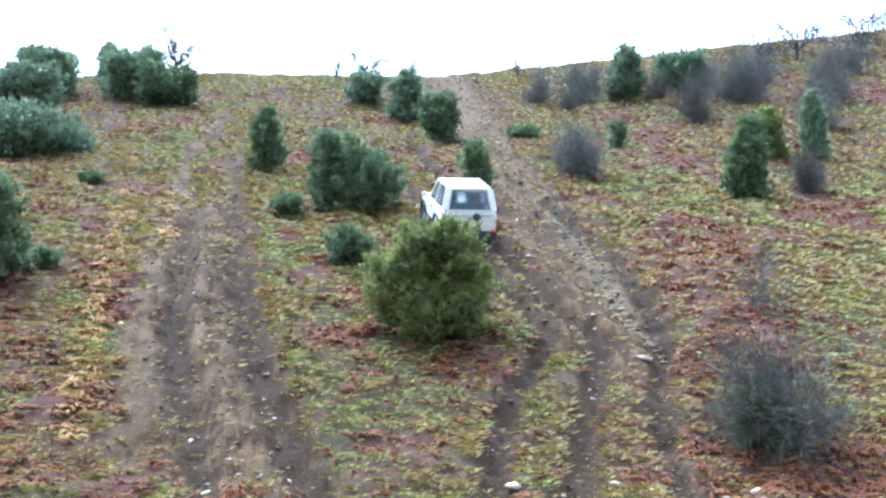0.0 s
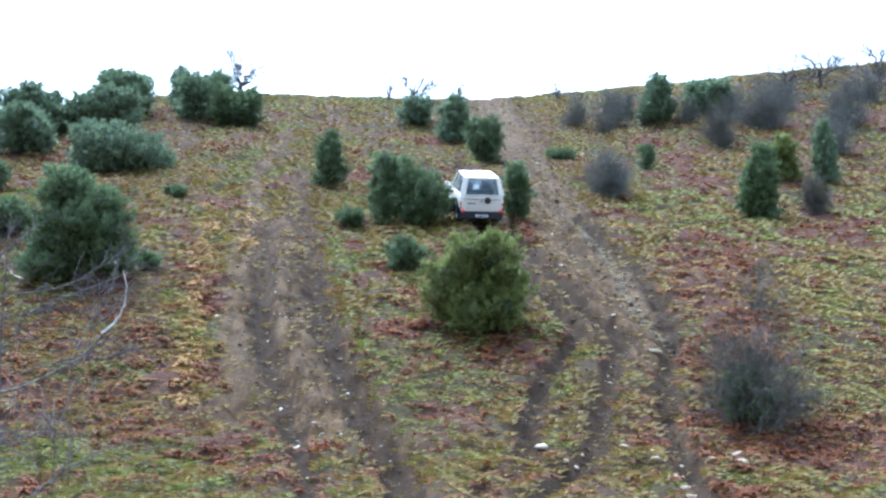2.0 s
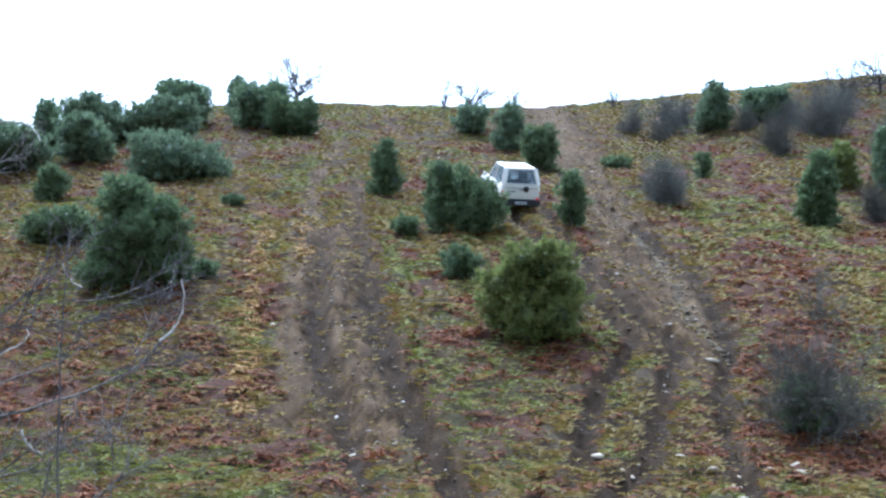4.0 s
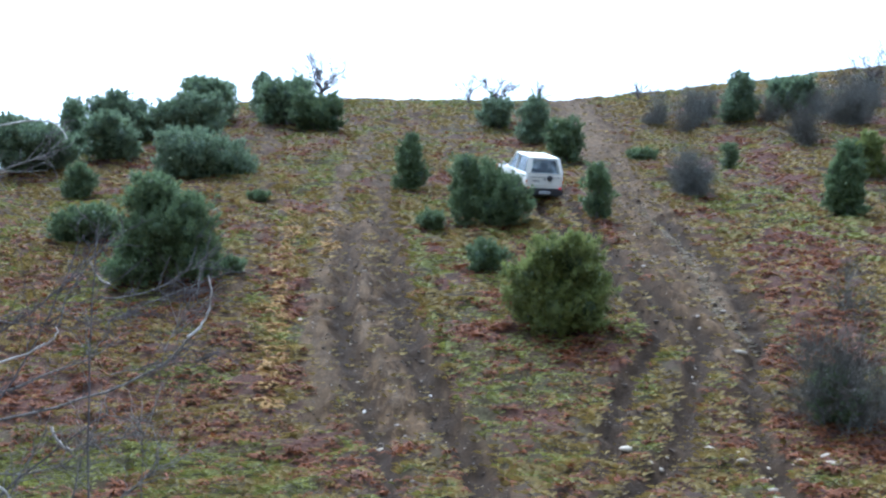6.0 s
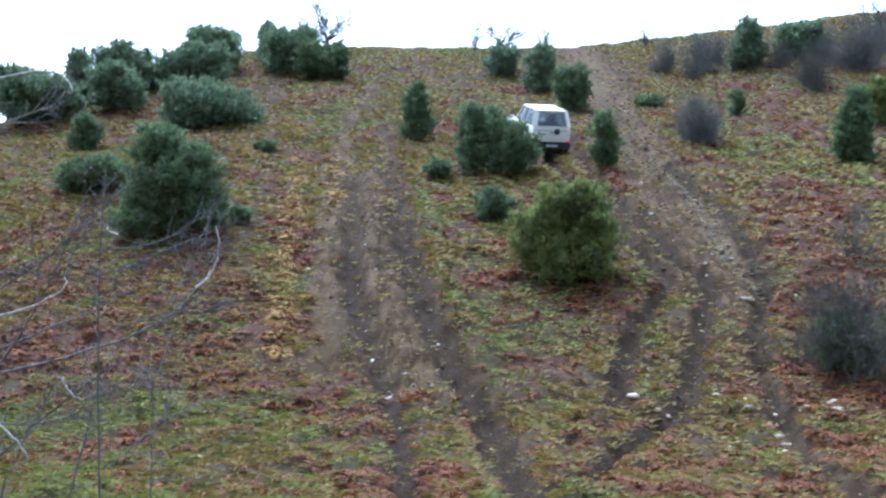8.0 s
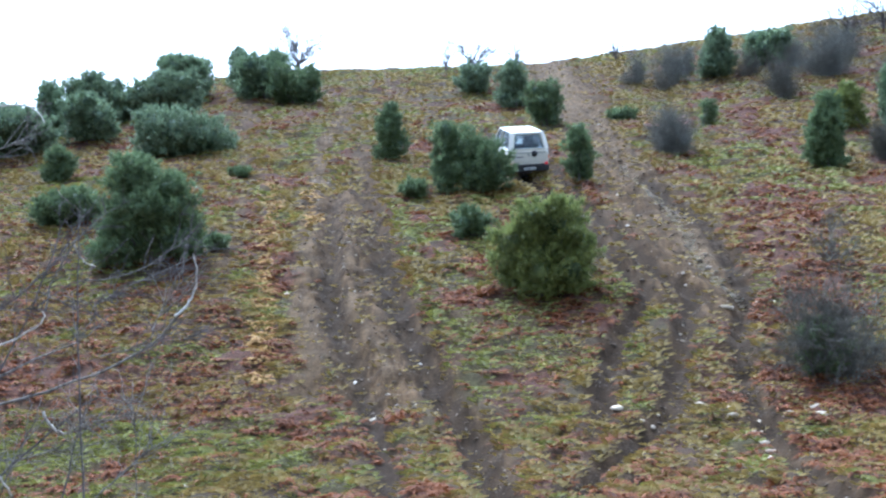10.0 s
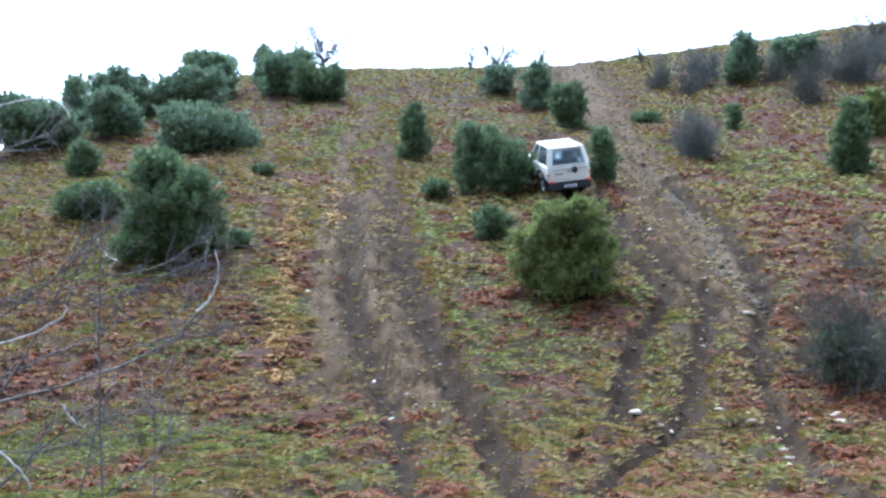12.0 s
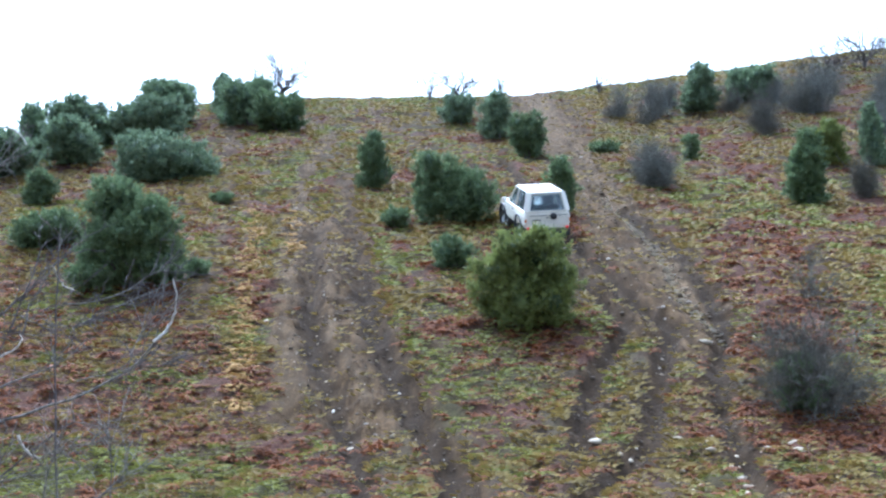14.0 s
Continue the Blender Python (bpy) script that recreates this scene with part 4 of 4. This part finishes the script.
def box_mesh(name, x0, x1, y0, y1, z0, z1, mat, bevel=0.012):
    bm = bmesh.new()
    m = Matrix.Translation(((x0 + x1) / 2, (y0 + y1) / 2, (z0 + z1) / 2)) @ Matrix.Diagonal((x1 - x0, y1 - y0, z1 - z0, 1))
    bmesh.ops.create_cube(bm, size=1, matrix=m)
    return bm_mesh(name, bm, mat, bevel)


def loft(name, rings, mat, bevel=0.0):
    """A closed skin through rings of equally many points."""
    bm = bmesh.new()
    rows = [[bm.verts.new(p) for p in ring] for ring in rings]
    n = len(rows[0])
    for a, b in zip(rows, rows[1:]):
        for k in range(n):
            bm.faces.new((a[k], a[(k + 1) % n], b[(k + 1) % n], b[k]))
    bm.faces.new(rows[0])
    bm.faces.new(rows[-1][::-1])
    return bm_mesh(name, bm, mat, bevel)


def beam(name, p, q, wide, deep, mat):
    """A straight pillar between two points."""
    p, q = Vector(p), Vector(q)
    m = Matrix.Translation((p + q) / 2) @ (q - p).to_track_quat("Z", "Y").to_matrix().to_4x4() @ Matrix.Diagonal((wide, deep, (q - p).length, 1))
    bm = bmesh.new()
    bmesh.ops.create_cube(bm, size=1, matrix=m)
    return bm_mesh(name, bm, mat, 0.012)


def pane(name, corners, thick=0.006):
    """A flat pane of glass through its corners, with thickness."""
    c = [Vector(p) for p in corners]
    n = (c[1] - c[0]).cross(c[2] - c[0]).normalized() * thick
    bm = bmesh.new()
    a, b = [bm.verts.new(p) for p in c], [bm.verts.new(p + n) for p in c]
    k = len(c)
    bm.faces.new(a)
    bm.faces.new(b[::-1])
    for i in range(k):
        bm.faces.new((a[i], a[(i + 1) % k], b[(i + 1) % k], b[i]))
    return bm_mesh(name, bm, M_GLASS)


def lathe(name, rows, mat, seg=28):
    """A body turned about the x axis from (x, radius) rows."""
    bm = bmesh.new()
    rings = [[bm.verts.new((x, r * math.cos(a), r * math.sin(a))) for a in (2 * math.pi * k / seg for k in range(seg))] for x, r in rows]
    for a, b in zip(rings, rings[1:]):
        for k in range(seg):
            bm.faces.new((a[k], a[(k + 1) % seg], b[(k + 1) % seg], b[k]))
    return bm_mesh(name, bm, mat, 0, True)


def section(y, w, zb, zt):
    return [(-w * .9, y, zb), (-w, y, zb + .14), (-w * 1.01, y, zt - .2), (-w * .97, y, zt - .03), (-w * .9, y, zt), (w * .9, y, zt), (w * .97, y, zt - .03),
            (w * 1.01, y, zt - .2), (w, y, zb + .14), (w * .9, y, zb)]


WHEELS = []


def build_car():
    car = tagged(new("car"), "small white three-door off-road car climbing the hill", "car")
    body = part("body", loft("body", [section(-1.87, .77, .50, .96), section(-1.80, .82, .45, 1.0), section(-1.5, .835, .42, 1.01), section(-.6, .84, .40, 1.01), section(.6, .84, .40, 1.0),
                                      section(.78, .83, .40, .99), section(1.2, .82, .44, .965), section(1.72, .80, .48, .92), section(1.84, .76, .54, .87)], M_PAINT), car)
    part("underbody", box_mesh("underbody", -.7, .7, -1.7, 1.65, .24, .46, M_UNDER, 0.03), car)
    # cabin: four corners at the belt and at the roof
    bw, rw, zb, zr = .77, .635, 1.0, 1.64
    yr0, yr1, yb0, yb1 = -1.60, .02, -1.82, .62
    roof = [[(-rw - .01, yr0 - .03, zr), (-rw - .01, yr1 + .04, zr), (rw + .01, yr1 + .04, zr), (rw + .01, yr0 - .03, zr)],
            [(-rw, yr0, zr + .045), (-rw, yr1, zr + .045), (rw, yr1, zr + .045), (rw, yr0, zr + .045)],
            [(-rw + .12, yr0 + .1, zr + .07), (-rw + .12, yr1 - .12, zr + .065), (rw - .12, yr1 - .12, zr + .065), (rw - .12, yr0 + .1, zr + .07)]]
    part("roof", loft("roof", roof, M_PAINT), car)
    for s in (-1, 1):
        part("rear_pillar", beam("rear_pillar", (s * (bw - .05), yb0 + .06, zb), (s * (rw - .05), yr0 + .05, zr), .22, .15, M_PAINT), car)
        part("quarter_pillar", beam("quarter_pillar", (s * (bw - .02), -.42, zb), (s * (rw - .01), -.5, zr), .06, .13, M_PAINT), car)
        part("door_pillar", beam("door_pillar", (s * (bw - .02), yb1, zb), (s * (rw - .01), yr1, zr), .06, .07, M_PAINT), car)
        part("quarter_window", pane("quarter_window", [(s * (bw - .015), yb0 + .2, zb), (s * (bw - .015), -.46, zb), (s * (rw - .005), -.52, zr), (s * (rw - .005), yr0 + .14, zr)]), car)
        part("door_window", pane("door_window", [(s * (bw - .015), -.38, zb), (s * (bw - .015), yb1 - .03, zb), (s * (rw - .005), yr1 - .02, zr), (s * (rw - .005), -.46, zr)]), car)
        door = part("door", loft("door", [[(s * .838, -.42, .5), (s * .838, .58, .5), (s * .846, .6, .78), (s * .815, .62, 1.005), (s * .815, -.40, 1.005), (s * .846, -.42, .78)],
                                          [(s * .850, -.41, .51), (s * .850, .57, .51), (s * .859, .59, .78), (s * .828, .61, 1.0), (s * .828, -.39, 1.0), (s * .859, -.41, .78)]], M_PAINT), car)
        part("door_handle", box_mesh("door_handle", min(s * .85, s * .885), max(s * .85, s * .885), -.34, -.2, .86, .89, M_BLACK, .006), door)
        mirror = part("wing_mirror", box_mesh("wing_mirror", min(s * .86, s * 1.04), max(s * .86, s * 1.04), .50, .58, 1.02, 1.17, M_PAINT, .02), car)
        part("mirror_glass", box_mesh("mirror_glass", min(s * .885, s * 1.02), max(s * .885, s * 1.02), .494, .4985, 1.04, 1.15, M_CHROME, .0), mirror)
        part("tail_light", box_mesh("tail_light", s * .70 - .05, s * .70 + .05, -1.925, -1.84, .425, .505, M_TAIL, .012), car, "red tail light glowing")
        part("rear_indicator", box_mesh("rear_indicator", s * .795 - .022, s * .795 + .022, -1.885, -1.8, .66, .78, M_AMBER, .008), car, "amber indicator lens")
        part("headlight", lathe_at("headlight", [(0, .0), (.0, .095), (-.04, .105), (-.07, .1)], M_CHROME, (s * .58, 1.85, .74)), car)
        for yw in (-1.06, 1.14):
            part("wheel_arch", arch("wheel_arch", s * .85, yw, .35, .42, .06), car, "black wheel-arch flare")
    part("belt_rear_panel", box_mesh("belt_rear_panel", -.66, .66, -1.865, -1.80, .98, 1.06, M_PAINT, .012), car)
    part("roof_header", beam("roof_header", (-.6, yr0 + .02, zr - .035), (.6, yr0 + .02, zr - .035), .08, .1, M_PAINT), car)
    part("rear_window", pane("rear_window", [(-.68, -1.815, 1.05), (.68, -1.815, 1.05), (.575, -1.618, 1.60), (-.575, -1.618, 1.60)]), car, "slanted rear window")
    part("windscreen", pane("windscreen", [(-.72, .66, 1.0), (.72, .66, 1.0), (.6, .06, 1.64), (-.6, .06, 1.64)]), car)
    gate = part("tailgate", loft("tailgate", [[(-.70, -1.868, .53), (.70, -1.868, .53), (.72, -1.862, .97), (-.72, -1.862, .97)], [(-.68, -1.888, .55), (.68, -1.888, .55), (.70, -1.88, .95), (-.70, -1.88, .95)]], M_PAINT), car)
    part("gate_seam", box_mesh("gate_seam", -.66, .66, -1.892, -1.886, .885, .90, M_BLACK, 0), gate)
    part("badge_bar", box_mesh("badge_bar", -.56, -.26, -1.894, -1.885, .72, .755, M_BLACK, 0), gate, "small dark badge bar")
    part("round_cap", lathe_at("round_cap", [(0, 0), (0, .10), (.03, .12), (.09, .115)], M_BLACK, (.2, -1.955, .86), True), gate, "round black cap")
    part("gate_handle", box_mesh("gate_handle", -.08, .05, -1.91, -1.886, .80, .83, M_BLACK, .006), gate)
    bumper = part("rear_bumper", box_mesh("rear_bumper", -.80, .80, -1.96, -1.84, .17, .42, M_BLACK, .02), car, "black rear bumper")
    plate = part("number_plate", box_mesh("number_plate", -.24, .24, -1.985, -1.962, .235, .335, M_PLATE, .004), car, "pale number plate")
    for k in range(6):
        part("plate_mark", box_mesh("plate_mark", -.19 + .065 * k, -.15 + .065 * k, -1.990, -1.985, .258, .313, M_BLACK, 0), plate)
    part("lower_rear_panel", box_mesh("lower_rear_panel", -.78, .78, -1.872, -1.80, .44, .525, M_PAINT, .01), car)
    part("front_bumper", box_mesh("front_bumper", -.79, .79, 1.84, 1.95, .42, .56, M_BLACK, .02), car)
    part("grille", box_mesh("grille", -.44, .44, 1.83, 1.865, .62, .84, M_BLACK, .01), car)
    part("exhaust_pipe", lathe_at("exhaust_pipe", [(0, .03), (0, .025), (.25, .025), (.25, .03), (0, .03)], M_UNDER, (-.5, -1.95, .34), True), car)
    for s in (-1, 1):
        seat = part("seat", box_mesh("seat", s * .36 - .24, s * .36 + .24, -.45, .05, .6, .82, M_SEAT, .05), car)
        part("seat_back", box_mesh("seat_back", s * .36 - .23, s * .36 + .23, -.62, -.48, .8, 1.35, M_SEAT, .05), seat)
        part("mud_flap", box_mesh("mud_flap", s * .73 - .12, s * .73 + .12, -1.50, -1.48, .05, .5, M_RUBBER, .004), car)
    for yw in (-1.06, 1.14):
        axle = part("axle", lathe("axle", [(-.62, 0), (-.62, .045), (-.1, .05), (-.06, .12), (.06, .12), (.1, .05), (.62, .045), (.62, 0)], M_UNDER, 12), car)
        axle.matrix_basis = pose(0, yw, .22)
    part("rear_bench", box_mesh("rear_bench", -.55, .55, -1.35, -1.2, .75, 1.18, M_SEAT, .05), car)
    part("steering_wheel", lathe_at("steering_wheel", [(0, .17), (.015, .185), (.03, .17), (.015, .155), (0, .17)], M_BLACK, (-.36, .3, 1.02), True), car)
    for s in (-1, 1):
        for yw, turn in ((-1.06, 0), (1.14, 16)):
            wheel = part("wheel", lathe("tyre", [(-.085, .20), (-.105, .24), (-.105, .335), (-.085, .37), (-.03, .38), (.03, .38), (.085, .37), (.105, .335), (.105, .24), (.085, .20)], M_RUBBER), car, "muddy black tyre on a white rim")
            part("rim", lathe("rim", [(s * .03, 0), (s * .07, .05), (s * .06, .07), (s * .02, .1), (s * .035, .15), (s * .075, .2), (s * .09, .205), (-s * .09, .205)], M_STEEL), wheel, "white steel rim")
            part("hub_cap", lathe("hub_cap", [(s * .10, 0), (s * .10, .03), (s * .06, .045)], M_BLACK, 12), wheel)
            for k in range(5):
                a = 2 * math.pi * k / 5
                part("wheel_nut", box_mesh("wheel_nut", s * .06 - .012, s * .06 + .012, .075 * math.cos(a) - .012, .075 * math.cos(a) + .012, .075 * math.sin(a) - .012, .075 * math.sin(a) + .012, M_CHROME, 0), wheel)
            WHEELS.append((wheel, s * .71, yw, turn))
    return car


def lathe_at(name, rows, mat, place, along_y=True):
    me = lathe(name, rows, mat, 18)
    me.transform(Matrix.Translation(place) @ Matrix.Rotation(radians(90), 4, "Z"))
    return me


def arch(name, x, y, z, radius, thick):
    """A half ring over a wheel."""
    rings = []
    for k in range(13):
        a = math.pi * (k / 12 * 1.1 - 0.05)
        c, s = math.cos(a), math.sin(a)
        r0, r1 = radius, radius + thick
        rings.append([(x - .04, y + r0 * c, z + r0 * s), (x + .04, y + r0 * c, z + r0 * s), (x + .03, y + r1 * c, z + r1 * s), (x - .04, y + r1 * c, z + r1 * s)])
    return loft(name, rings, M_BLACK)


car = build_car()



# ---- the car's way up the hill and back: seconds, place, pitch, roll, heading ----
CAR_ROWS = [
    (0.0, 5.33, 47.27, 17.9, 0.0, 5.0),
    (0.5, 5.20, 48.70, 17.9, 0.0, 5.0),
    (1.0, 5.36, 50.40, 17.9, 0.0, 5.0),
    (1.5, 5.12, 51.76, 17.9, 0.0, 5.0),
    (2.0, 4.85, 52.09, 17.9, 0.0, 5.0),
    (2.5, 4.80, 53.54, 17.9, 0.0, 5.0),
    (3.0, 4.71, 55.05, 17.8, 0.0, 6.0),
    (5.5, 4.19, 57.19, 17.2, 0.0, 17.0),
    (6.0, 4.22, 57.25, 17.2, 0.0, 17.0),
    (6.5, 4.14, 56.75, 17.2, 0.0, 17.0),
    (7.0, 4.17, 56.67, 17.2, 0.0, 17.0),
    (7.5, 4.13, 56.70, 17.2, 0.0, 17.0),
    (8.0, 4.19, 56.14, 17.3, 0.0, 15.0),
    (8.5, 4.24, 55.89, 17.5, 0.0, 14.0),
    (8.7, 4.23, 55.57, 17.5, 0.0, 13.6),
    (10.8, 4.41, 54.19, 17.7, -5.5, 11.4),
    (11.0, 4.45, 53.37, 17.8, -6.0, 11.0),
    (11.5, 4.58, 52.07, 17.8, -6.0, 11.0),
    (12.0, 4.66, 51.54, 17.8, -6.5, 11.0),
    (12.5, 4.74, 51.45, 17.8, -4.0, 11.0),
    (13.0, 5.00, 50.81, 17.8, -4.0, 9.0),
    (13.5, 5.04, 49.79, 17.8, -3.0, 9.0),
    (14.0, 5.10, 48.88, 17.8, -2.5, 9.0),
]


def car_height(x, y, heading):
    """Where the wheels' mean contact lies over the bare slope."""
    h = radians(heading)
    total = 0
    for side in (-.71, .71):
        for fore in (-1.06, 1.14):
            total += float(height(x + side * math.cos(h) - fore * math.sin(h), y + side * math.sin(h) + fore * math.cos(h)))
    return total / 4


def motions():
    walk(car, [(t, pose(x, y, car_height(x, y, heading) + 0.13, pitch, lean, heading)) for t, x, y, pitch, lean, heading in CAR_ROWS])
    times = [r[0] for r in CAR_ROWS]
    steps = np.hypot(np.diff([r[1] for r in CAR_ROWS]), np.diff([r[2] for r in CAR_ROWS])) * np.sign(np.diff([r[2] for r in CAR_ROWS]))
    gone = np.concatenate([[0], np.cumsum(steps)]) / math.cos(radians(18))
    for wheel, x, y, turn in WHEELS:
        rows = []
        for k in range(141):
            roll = -math.degrees(float(np.interp(k / 10, times, gone)) / 0.38)
            rows.append((k / 10, pose(x, y, 0.22, 0, 0, turn) @ pose(0, 0, 0, roll)))
        walk(wheel, rows)


motions()
